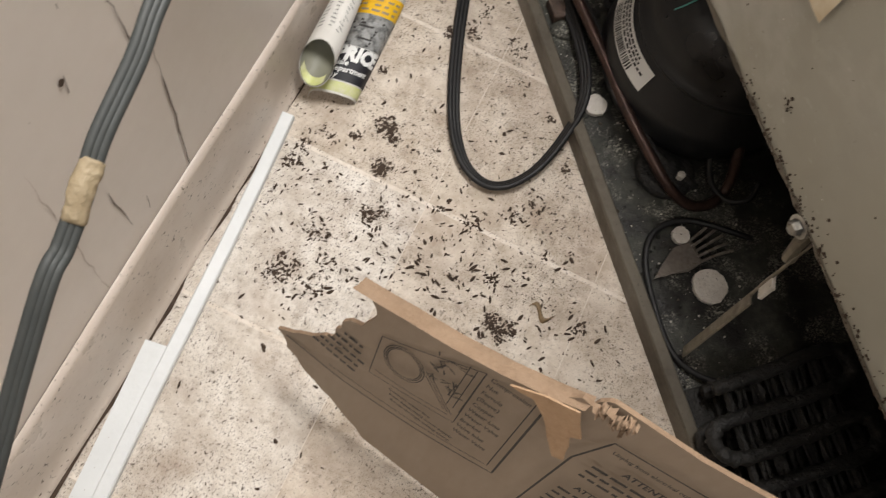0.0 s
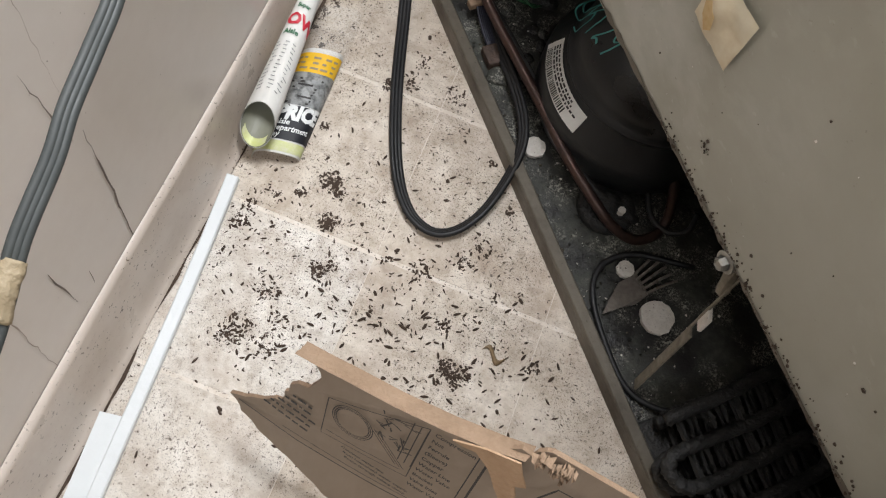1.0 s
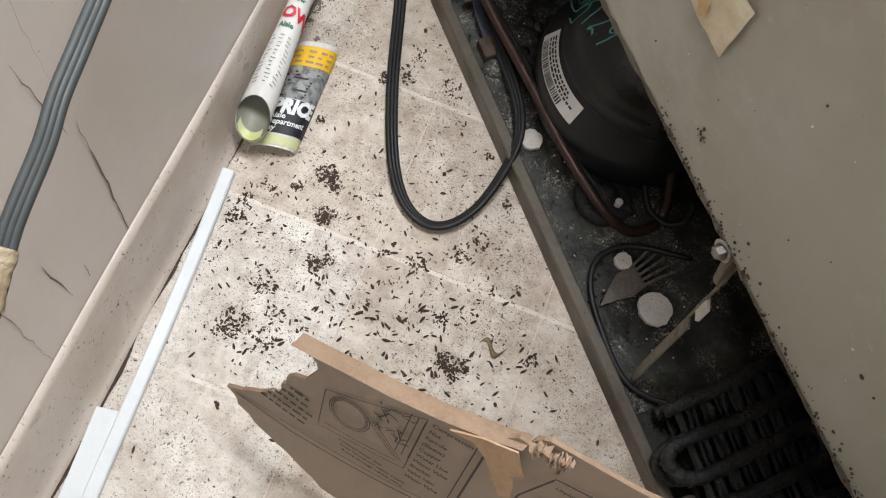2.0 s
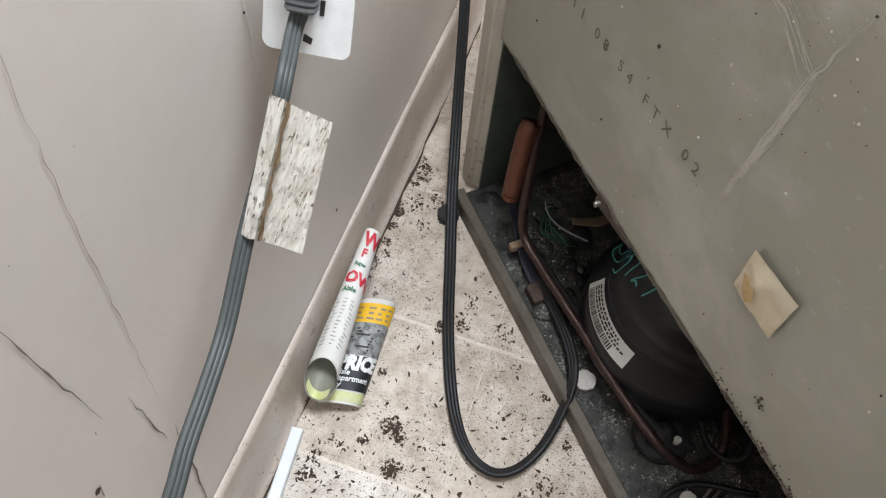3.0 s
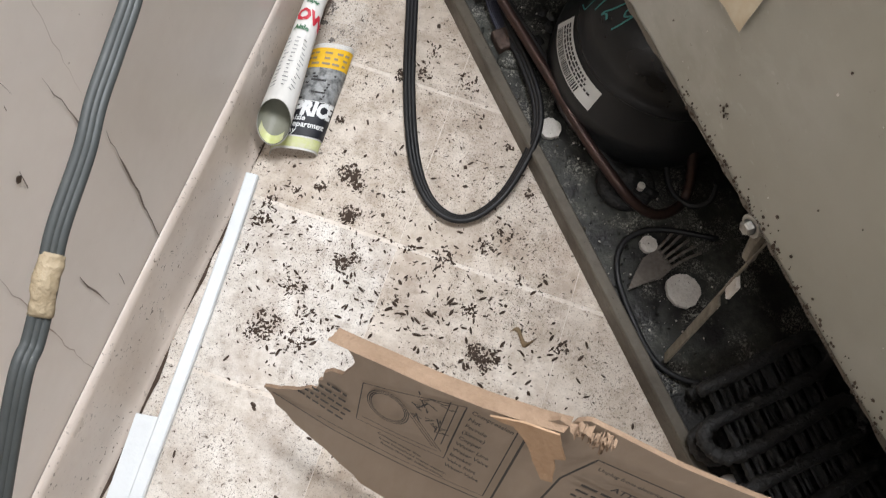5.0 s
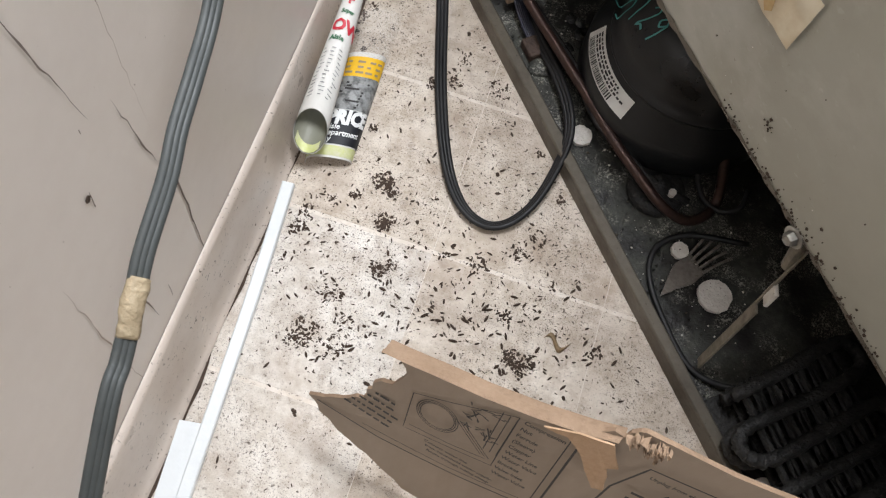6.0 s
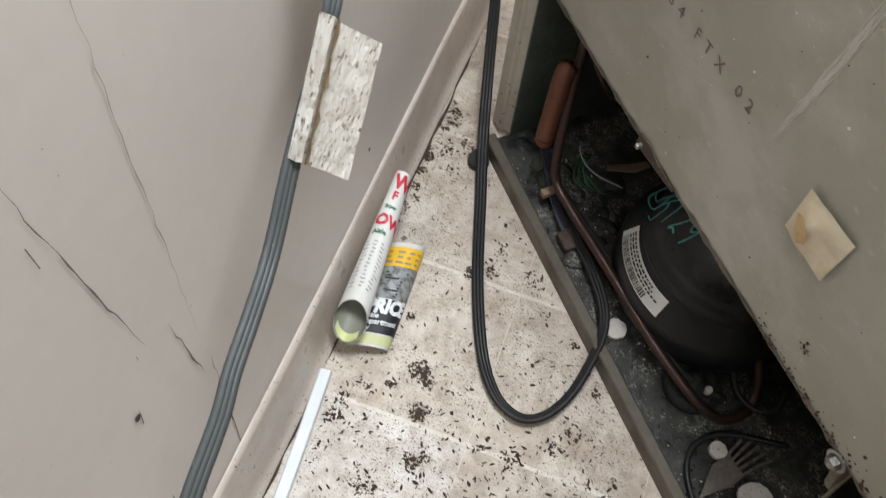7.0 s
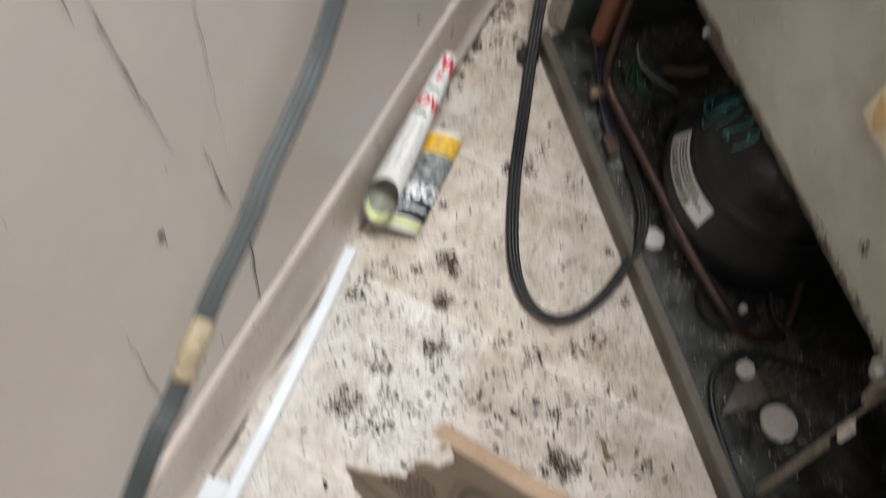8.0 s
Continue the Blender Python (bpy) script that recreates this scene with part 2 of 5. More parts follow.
BRACKET = surface("dirty_bracket", (0.235, 0.205, 0.155), (0.075, 0.06, 0.045), (0.30, 0.27, 0.215), 60.0, 200.0, 0.5, 0.2, speck=(0.05, 0.04, 0.03))
SCRAP = surface("brown_plastic_scrap", (0.15, 0.13, 0.11), (0.06, 0.05, 0.042), (0.28, 0.25, 0.22), 60.0, 250.0, 0.35)
BLUE = surface("blue_grey_wire", (0.012, 0.013, 0.030), (0.006, 0.006, 0.010), None, 60.0, 250.0, 0.45)
GREEN_WIRE = plain("green_wire", (0.022, 0.085, 0.036), 0.5)
CRACK = plain("crack_shadow", (0.22, 0.18, 0.155), 0.9)
CRACK_FINE = plain("fine_crack", (0.44, 0.37, 0.32), 0.9)
SEAM = plain("pale_seam", (0.84, 0.81, 0.76), 0.6)
SCUFF = surface("pale_scuff", (0.50, 0.485, 0.43), (0.40, 0.38, 0.32), None, 60.0, 300.0, 0.5)


def sleeve_material():
    mat, nt, bsdf = material("clear_sleeve", 0.12)
    bsdf.inputs["Base Color"].default_value = (0.9, 0.88, 0.84, 1)
    bsdf.inputs["Transmission Weight"].default_value = 0.0
    bsdf.inputs["Alpha"].default_value = 0.13
    return mat


SLEEVE = sleeve_material()

# ---------------------------------------------------------------- mesh helpers


def thing(name, label="", category="", group="", kind="", m=None):
    ob = new(name)
    ob.empty_display_size = 0.02
    if m is not None:
        ob.matrix_world = m
    return tagged(ob, label, category, group, kind)


def part(name, bm, mat, parent=None, label="", smooth=False):
    me = bpy.data.meshes.new(name)
    bmesh.ops.recalc_face_normals(bm, faces=bm.faces)
    bm.to_mesh(me)
    bm.free()
    for p in me.polygons:
        p.use_smooth = smooth
    for mm in mat if isinstance(mat, (list, tuple)) else (mat,):
        me.materials.append(mm)
    ob = new(name, me)
    if parent is not None:
        ob.parent = parent
        ob.matrix_parent_inverse = Matrix.Identity(4)
    if label:
        ob["label"] = label
    return ob


def box(x0, y0, z0, x1, y1, z1, bevel=0.0, bm=None, m=None):
    bm = bm or bmesh.new()
    made = bmesh.ops.create_cube(bm, size=1.0)["verts"]
    for v in made:
        v.co = Vector(((x0 + x1) / 2 + v.co.x * (x1 - x0), (y0 + y1) / 2 + v.co.y * (y1 - y0), (z0 + z1) / 2 + v.co.z * (z1 - z0)))
        if m is not None:
            v.co = m @ v.co
    if bevel:
        edges = list({e for v in made for e in v.link_edges})
        bmesh.ops.bevel(bm, geom=edges, offset=bevel, segments=2, affect="EDGES", profile=0.5)
    return bm


def smooth_path(points, per=8):
    """Catmull-Rom through the points."""
    pts = [Vector(p) for p in points]
    pts = [pts[0] * 2 - pts[1]] + pts + [pts[-1] * 2 - pts[-2]]
    out = []
    for i in range(1, len(pts) - 2):
        a, b, c, d = pts[i - 1:i + 3]
        for k in range(per):
            t = k / per
            out.append(0.5 * ((2 * b) + (c - a) * t + (2 * a - 5 * b + 4 * c - d) * t * t + (3 * b - a - 3 * c + d) * t ** 3))
    out.append(pts[-2])
    return out


def swept(points, profile, per=8, up=(0, 0, 1), bm=None, closed_ends=True, turn=None):
    """A profile (x across, y up) swept along a smooth path; up keeps it level. turn: degrees about the path, by share of its length."""
    bm = bm or bmesh.new()
    path = smooth_path(points, per)
    rings = []
    for i, p in enumerate(path):
        d = (path[min(i + 1, len(path) - 1)] - path[max(i - 1, 0)]).normalized()
        side = d.cross(Vector(up)).normalized()
        top = side.cross(d).normalized()
        if turn:
            a = radians(turn(i / (len(path) - 1)))
            side, top = side * math.cos(a) + top * math.sin(a), top * math.cos(a) - side * math.sin(a)
        rings.append([bm.verts.new(p + side * x + top * y) for x, y in profile])
    n = len(profile)
    for a, b in zip(rings, rings[1:]):
        for k in range(n):
            bm.faces.new((a[k], a[(k + 1) % n], b[(k + 1) % n], b[k]))
    if closed_ends:
        bm.faces.new(rings[0])
        bm.faces.new(rings[-1])
    return bm


def ring_profile(r, n=10, squash=1.0):
    return [(r * math.cos(2 * math.pi * k / n), r * squash * math.sin(2 * math.pi * k / n)) for k in range(n)]


def lathe(profile, segments=40, bm=None, m=None):
    """Spin (radius, z) about the z axis."""
    bm = bm or bmesh.new()
    rows = []
    for r, z in profile:
        if r < 1e-6:
            rows.append([bm.verts.new((0, 0, z))])
        else:
            rows.append([bm.verts.new((r * math.cos(2 * math.pi * k / segments), r * math.sin(2 * math.pi * k / segments), z)) for k in range(segments)])
    for a, b in zip(rows, rows[1:]):
        for k in range(segments):
            j = (k + 1) % segments
            if len(a) == 1 and len(b) > 1:
                bm.faces.new((a[0], b[k], b[j]))
            elif len(b) == 1 and len(a) > 1:
                bm.faces.new((a[k], a[j], b[0]))
            elif len(a) > 1:
                bm.faces.new((a[k], a[j], b[j], b[k]))
    if m is not None:
        for row in rows:
            for v in row:
                v.co = m @ v.co
    return bm


def slab(outline, thick, place, bm=None, back=True):
    """A flat outline in the plane (a, b), with thickness, laid by place(a, b, h) -> point."""
    bm = bm or bmesh.new()
    top = [bm.verts.new(place(a, b, thick)) for a, b in outline]
    bm.faces.new(top)
    if back and thick:
        low = [bm.verts.new(place(a, b, 0.0)) for a, b in outline]
        bm.faces.new(low[::-1])
        for k in range(len(outline)):
            j = (k + 1) % len(outline)
            bm.faces.new((top[k], low[k], low[j], top[j]))
    return bm


def jagged(points, size, step, seed):
    """An open line broken up into an uneven, torn one."""
    rnd = random.Random(seed)
    out = []
    for (ax, ay), (bx, by) in zip(points, points[1:]):
        n = max(1, int(math.hypot(bx - ax, by - ay) / step))
        for k in range(n):
            t = k / n
            j = size if k else size * 0.3
            out.append((ax + (bx - ax) * t + rnd.uniform(-j, j), ay + (by - ay) * t + rnd.uniform(-j, j)))
    out.append(points[-1])
    return out


def lettering(text, size, place, bm=None, spacing=1.0, slant=0.0, align="LEFT", bold=0.0):
    """Built-in letters as flat faces, laid by place(a, b) -> point."""
    cu = bpy.data.curves.new("letters", "FONT")
    cu.body, cu.size, cu.space_character, cu.shear, cu.align_x = text, size, spacing, slant, align
    cu.resolution_u = 2
    cu.offset = bold
    tmp = bpy.data.objects.new("letters", cu)
    scene.collection.objects.link(tmp)
    dg = bpy.context.evaluated_depsgraph_get()
    me = bpy.data.meshes.new_from_object(tmp.evaluated_get(dg))
    bpy.data.objects.remove(tmp)
    bpy.data.curves.remove(cu)
    bm = bm or bmesh.new()
    verts = [bm.verts.new(place(v.co.x, v.co.y)) for v in me.vertices]
    for p in me.polygons:
        if len(set(p.vertices)) > 2:
            bm.faces.new([verts[i] for i in p.vertices])
    bpy.data.meshes.remove(me)
    return bm


def stroke(points, width, place, bm=None, wobble=0.0, seed=0, taper=False):
    """A flat painted line through (a, b) points, laid by place(a, b)."""
    rnd = random.Random(seed)
    bm = bm or bmesh.new()
    last = None
    for i, (a, b) in enumerate(points):
        a2, b2 = points[min(i + 1, len(points) - 1)]
        a1, b1 = points[max(i - 1, 0)]
        d = Vector((a2 - a1, b2 - b1)).normalized()
        w = width / 2 * (1 + rnd.uniform(-wobble, wobble))
        if taper:
            w *= max(0.12, math.sin(math.pi * (i + 0.35) / (len(points) - 0.3)))
        pair = (bm.verts.new(place(a - d.y * w, b + d.x * w)), bm.verts.new(place(a + d.y * w, b - d.x * w)))
        if last:
            bm.faces.new((last[0], last[1], pair[1], pair[0]))
        last = pair
    return bm


# ---------------------------------------------------------------- room
# the wall stands at x = 0; the passage runs along +y
WX, FAR, NEAR, EAST, HIGH = 0.0, 1.9, -2.2, 2.6, 2.4


def structure(name, bm, mat, label, category):
    return tagged(part(name, bm, mat), label, category, kind="structure")


structure("wall_west", box(WX - 0.12, NEAR, -0.02, WX, FAR, HIGH), WALL, "greyish beige painted panel wall with cracks and scratches", "wall")
structure("wall_north", box(WX - 0.12, FAR, -0.02, EAST, FAR + 0.12, HIGH), WALL, "greyish beige painted wall behind the refrigerator", "wall")
structure("wall_east", box(EAST, NEAR - 0.12, -0.02, EAST + 0.12, FAR + 0.12, HIGH), WALL, "greyish beige painted wall", "wall")
structure("wall_south", box(WX - 0.12, NEAR - 0.12, -0.02, EAST, NEAR, HIGH), WALL, "greyish beige painted wall", "wall")
structure("ceiling", box(WX - 0.12, NEAR - 0.12, HIGH, EAST + 0.12, FAR + 0.12, HIGH + 0.1), CEIL, "white painted ceiling", "ceiling")

# cove base along the wall: a flat top and a curled toe
cove_profile = [(0.0, 0.0), (0.0125, 0.0), (0.0125, 0.0015), (0.010, 0.004), (0.0075, 0.009), (0.0055, 0.016), (0.0045, 0.026), (0.0040, 0.060), (0.0036, 0.094), (0.0026, 0.1005), (0.0, 0.1015)]
bm = bmesh.new()
rings = []
ys = [NEAR + 0.01 + k * (FAR - NEAR - 0.02) / 120 for k in range(121)]
for y in ys:
    wav = 0.0012 * math.sin(y * 9) + 0.0008 * math.sin(y * 23 + 1)
    rings.append([bm.verts.new((WX + 0.0005 + x + (wav + 0.0012 if 0 < x else 0), y, z + (0.0018 * math.sin(y * 13) if z > 0.09 else 0))) for x, z in cove_profile])
for a, b in zip(rings, rings[1:]):
    for k in range(len(cove_profile) - 1):
        bm.faces.new((a[k], b[k], b[k + 1], a[k + 1]))
tagged(part("baseboard", bm, COVE, smooth=True), "warm beige vinyl cove base with grimy edges along the wall", "baseboard", kind="structure")

# dark crack between cove base and floor
bm = stroke([(0.0150 + 0.0012 * math.sin(y * 31) + 0.001 * math.sin(y * 77), y) for y in [(-0.6 + 0.02 * k) for k in range(100)]], 0.0035,
            lambda a, b: (a, b, 0.0012), wobble=0.7, seed=3)
tagged(part("trim", bm, DIRT), "dark line of grime along the foot of the cove base", "grime", kind="structure")


def on_wall(a, b):
    return Vector((WX + 0.0008, a, b))


cracks = thing("wall_cracks", "dark hairline cracks and scratches in the painted wall", "crack", kind="structure")


def crack(pts, width, seed, mat=CRACK, name="crack", label=""):
    line = jagged(pts, 0.0011, 0.009, seed)
    part(name, stroke(line, width * 0.5, on_wall, wobble=0.6, seed=seed, taper=True), mat, cracks, label)




crack([(0.2227, 0.6465), (0.222, 0.6213), (0.222, 0.5865), (0.2188, 0.5614), (0.2169, 0.5183), (0.2132, 0.4614), (0.21, 0.3921), (0.2047, 0.2929)], 0.0013, 1, CRACK_FINE)
crack([(0.206, 0.2607), (0.204, 0.229), (0.2019, 0.1856), (0.1949, 0.0915)], 0.0034, 2)
crack([(0.1572, 0.5354), (0.1595, 0.4878), (0.1642, 0.4269), (0.1706, 0.3609)], 0.0017, 3)
crack([(0.1899, 0.3485), (0.192, 0.3119), (0.196, 0.2615)], 0.0024, 4)
crack([(0.0949, 0.2948), (0.0882, 0.2054), (0.0806, 0.0886)], 0.0016, 5, CRACK_FINE)
crack([(0.1263, 0.1981), (0.1255, 0.1807), (0.1273, 0.164), (0.127, 0.1322)], 0.0030, 6)
crack([(0.1489, 0.1426), (0.1463, 0.1232)], 0.0026, 7)
crack([(0.1459, 0.3215), (0.1431, 0.3071)], 0.0022, 8)
crack([(0.163, 0.3626), (0.1625, 0.3588)], 0.0022, 9)
crack([(0.151, 0.4972), (0.1511, 0.4813)], 0.0020, 10)
crack([(0.6035, 0.62), (0.6040, 0.40), (0.6035, 0.103)], 0.0030, 12, SEAM, "pale_seam", "pale hairline seam")
crack([(0.3750, 0.5361), (0.3789, 0.4151)], 0.0034, 11, SEAM, "pale_seam", "pale hairline seam")

for i, (y, z, r) in enumerate(((0.4697, 0.1586, 0.0022), (0.3895, 0.4980, 0.0012), (0.3755, 0.5322, 0.0010), (0.4479, -0.2359, 0.0013), (0.3748, 0.4743, 0.0012), (0.1429, 0.3189, 0.0030))):
    rnd = random.Random(70 + i)
    part("spot", slab([(y + r * rnd.uniform(0.5, 1) * math.cos(a), z + r * rnd.uniform(0.5, 1) * math.sin(a)) for a in (0, 0.9, 1.8, 2.7, 3.6, 4.5, 5.4)], 0.0006, lambda a, b, h: Vector((WX + 0.0004 + h, a, b))), DIRT, cracks)

# ---------------------------------------------------------------- floor
floor = structure("floor", box(WX - 0.12, NEAR - 0.12, -0.06, EAST + 0.12, FAR + 0.12, -0.0004), GROUT, "cream stone-patterned vinyl tile floor, dirty and littered", "floor")
# ---------------------------------------------------------------- refrigerator
O = Vector((0.0792, 0.6247, 0.0))
TURN = radians(-48.38)
DX, NY, UP = Vector((math.cos(TURN), math.sin(TURN), 0)), Vector((-math.sin(TURN), math.cos(TURN), 0)), Vector((0, 0, 1))
INSET = 0.0286   # the back panel stands this far inside the base rail


def axes(x, y, z, at):
    m = Matrix((x, y, z)).transposed().to_4x4()
    m.translation = at
    return m


BASE = axes(DX, NY, UP, O)                 # along the base, inward, up
BACK = axes(DX, NY, UP, O + NY * INSET)    # the same, from the plane of the back panel


def on_base(x, y, z):
    return BASE @ Vector((x, y, z))


def on_back(x, z, out=0.0):
    return BACK @ Vector((x, -out, z))


# TALL ends low, out of view, so the added lamp reaches into the gap
WIDE, TALL, LOW, LEFT = 0.761, 0.80, 0.2520, -0.0070
fridge = thing("refrigerator", "beige steel refrigerator with an open compressor bay at its back", "refrigerator")
fridge.location = O


def fpart(name, bm, mat, parent=fridge, label="", smooth=False):
    """A part of the refrigerator built in world places."""
    bmesh.ops.transform(bm, matrix=Matrix.Translation(-O), verts=bm.verts)
    return part(name, bm, mat, parent, label, smooth)


def dent(x, z):
    return 0.0016 * noise.noise(Vector((x * 6, z * 6, 1.0)))


def on_skin(x, z, out=0.0):
    """A point on the dented face of the back panel."""
    return on_back(x, z, dent(x, z) + out)


# back panel, with its lower edge turned in
bm = bmesh.new()
rows = []
for z in [LOW, LOW + 0.004] + [LOW + (TALL - LOW) * k / 18 for k in range(1, 19)]:
    row = []
    for k in range(31):
        x = LEFT + (WIDE - LEFT) * k / 30
        zz = z + (0.002 * noise.noise(Vector((x * 14, 0, 5))) if z < LOW + 0.01 else 0)
        row.append(bm.verts.new(on_skin(x, zz)))
    rows.append(row)
for a, b in zip(rows, rows[1:]):
    for k in range(30):
        bm.faces.new((a[k], a[k + 1], b[k + 1], b[k]))
lip = [bm.verts.new(v.co + NY * 0.016) for v in rows[0]]
for k in range(30):
    bm.faces.new((rows[0][k], lip[k], lip[k + 1], rows[0][k + 1]))
back_panel = fpart("back_panel", bm, BEIGE, label="dull beige painted steel back panel, scuffed", smooth=True)

# side edge of the cabinet: a pale folded flange with its return
bm = bmesh.new()
rows = []
fold = [(-0.0385, -0.30), (-0.0385, 0.002), (-0.0365, 0.004), (-0.0205, 0.004), (-0.0185, 0.0025), (-0.0175, -0.001), (-0.0080, -0.006), (-0.0080, -0.030), (-0.0110, -0.030), (-0.0110, -0.30)]
for k in range(16):
    z = 0.010 + (TALL - 0.010) * k / 15
    rows.append([bm.verts.new(on_back(x + 0.0006 * math.sin(z * 11), z, out)) for x, out in fold])
n = len(fold)
for a, b in zip(rows, rows[1:]):
    for k in range(n):
        bm.faces.new((a[k], a[(k + 1) % n], b[(k + 1) % n], b[k]))
bm.faces.new(rows[0])
bm.faces.new(rows[-1])
fpart("side_flange", bm, EDGE, label="pale folded steel edge of the cabinet side")


# cabinet behind: side, bay ceiling and bay back close the dark compartment
def panel(corners, thick, inward):
    bm = bmesh.new()
    top = [bm.verts.new(c) for c in corners]
    low_ = [bm.verts.new(c + inward * thick) for c in corners]
    bm.faces.new(top)
    bm.faces.new(low_[::-1])
    for k in range(len(corners)):
        j = (k + 1) % len(corners)
        bm.faces.new((top[k], low_[k], low_[j], top[j]))
    return bm


# the bay's shade is put into the near-black colours of these panels
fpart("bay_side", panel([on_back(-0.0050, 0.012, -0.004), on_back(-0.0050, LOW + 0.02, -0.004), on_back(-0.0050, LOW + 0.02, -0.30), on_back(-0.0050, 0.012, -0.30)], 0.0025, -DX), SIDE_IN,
      label="grimy inner side of the compressor bay, coloured dark for shade")
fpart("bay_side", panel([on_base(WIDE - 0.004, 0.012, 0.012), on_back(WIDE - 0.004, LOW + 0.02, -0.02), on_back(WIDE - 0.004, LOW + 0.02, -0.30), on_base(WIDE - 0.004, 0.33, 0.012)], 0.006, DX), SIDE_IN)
fpart("bay_ceiling", panel([on_back(-0.004, LOW + 0.018, -0.018), on_back(WIDE, LOW + 0.018, -0.018), on_back(WIDE, LOW + 0.018, -0.30), on_back(-0.004, LOW + 0.018, -0.30)], 0.006, UP), SOOT_SHADE)
fpart("bay_wall", panel([on_base(-0.004, 0.325, 0.0), on_base(WIDE, 0.325, 0.0), on_base(WIDE, 0.325, LOW + 0.03), on_base(-0.004, 0.325, LOW + 0.03)], 0.006, NY), SOOT_SHADE)
fpart("cabinet", box(-0.0075, 0.034, LOW + 0.028, WIDE, 0.58, TALL, 0.004, m=BASE), BEIGE, label="refrigerator cabinet body")

# base tray and rail
bm = bmesh.new()
rows = []
for i in range(61):
    x = -0.0065 + (WIDE + 0.0045) * i / 60
    row = []
    for j in range(25):
        y = 0.010 + 0.33 * j / 24
        z = 0.012 + 0.0025 * noise.noise(Vector((x * 25, y * 25, 0))) + 0.0015 * noise.noise(Vector((x * 80, y * 80, 3)))
        row.append(bm.verts.new(on_base(x, y, z)))
    rows.append(row)
for a, b in zip(rows, rows[1:]):
    for j in range(24):
        bm.faces.new((a[j], b[j], b[j + 1], a[j + 1]))
tray = fpart("base_tray", bm, TRAY, label="steel base tray caked with grime and paint flecks", smooth=True)
bm = bmesh.new()
prof = [(0.0, 0.0), (0.0, 0.022), (0.0015, 0.0235), (0.011, 0.0235), (0.0125, 0.022), (0.0125, 0.012), (0.0095, 0.010), (0.0095, 0.0)]
ra = [bm.verts.new(on_base(-0.006, y, z)) for y, z in prof]
rb = [bm.verts.new(on_base(WIDE, y + 0.004, z)) for y, z in prof]
for k in range(len(prof)):
    j = (k + 1) % len(prof)
    bm.faces.new((ra[k], ra[j], rb[j], rb[k]))
bm.faces.new(ra)
bm.faces.new(rb[::-1])
fpart("base_rail", bm, RAIL, label="dull worn steel rail along the base")

# rounded foot under the corner of the base
fpart("foot", lathe([(0, 0), (0.012, 0), (0.013, 0.004), (0.012, 0.010), (0, 0.010)], 16, m=Matrix.Translation(on_base(0.012, -0.014, 0.0))), SOOT_SHADE)


def hex_screw(x, z, r):
    c = axes(DX, -UP, -NY, on_back(x, z, 0.0))
    ob = fpart("screw", lathe([(0, 0.0), (r * 1.0, 0.0), (r * 1.0, 0.0015), (r * 0.72, 0.002)], 20, m=c), STEEL, label="round-flanged steel hex screw")
    head = lathe([(r * 0.62, 0.0015), (r * 0.62, 0.006), (r * 0.5, 0.0072), (r * 0.35, 0.0064), (0, 0.0064)], 6, m=c)
    bmesh.ops.transform(head, matrix=Matrix.Translation(-O), verts=head.verts)
    part("screw_head", head, STEEL, ob)


hex_screw(0.4661, 0.2475, 0.0085)
hex_screw(0.1936, 0.2490, 0.0045)

# ragged bent lip of foil and card at the second screw
bm = slab(jagged([(0.1875, 0.2576), (0.1872, 0.2439), (0.2094, 0.2466), (0.2423, 0.2501), (0.2428, 0.2532), (0.2151, 0.2549), (0.2022, 0.2594)], 0.0007, 0.006, 21), 0.001, lambda a, b, h: on_back(a, b, h + 0.0015))
fpart("bent_lip", bm, RUST, label="torn brown paper lip")

# tan sticker with a swollen, stained middle
bm = bmesh.new()
corners = [Vector((0.3314, 0.3824)), Vector((0.3741, 0.3837)), Vector((0.3736, 0.3401)), Vector((0.3327, 0.3429))]
rows = []
for i in range(13):
    row = []
    for j in range(13):
        u, v = i / 12, j / 12
        p = corners[0] * (1 - u) * (1 - v) + corners[1] * u * (1 - v) + corners[2] * u * v + corners[3] * (1 - u) * v
        swell = 0.0032 * max(0.0, 1 - ((u - 0.32) / 0.22) ** 2) * max(0.0, 1 - ((v - 0.6) / 0.5) ** 2)
        row.append(bm.verts.new(on_back(p.x, p.y, 0.003 + swell + 0.0006 * noise.noise(Vector((p.x * 90, p.y * 90, 0))))))
    rows.append(row)
for a, b in zip(rows, rows[1:]):
    for j in range(12):
        bm.faces.new((a[j], b[j], b[j + 1], a[j + 1]))
bmesh.ops.transform(bm, matrix=Matrix.Translation(-O), verts=bm.verts)
st = part("sticker", bm, LABEL_TAN, back_panel, "yellowed tan sticker with a brown water stain", True)
bm = slab(jagged([(0.3362, 0.3658), (0.3412, 0.3666), (0.3496, 0.3603), (0.3522, 0.352), (0.3473, 0.3468), (0.3406, 0.3537)], 0.0012, 0.005, 44), 0.0003, lambda a, b, h: on_back(a, b, 0.0066 + h))
bmesh.ops.transform(bm, matrix=Matrix.Translation(-O), verts=bm.verts)
part("water_stain", bm, STAIN_TAN, st)

# stamped code
bm = lettering("/10/11 08 S4 FTX 02", 0.0140, lambda a, b: on_skin(0.0434 + a, 0.3711 + b, 0.0006), spacing=1.822)
bmesh.ops.transform(bm, matrix=Matrix.Translation(-O), verts=bm.verts)
part("stamped_code", bm, INK_FADED, back_panel, "faint grey stamped characters")

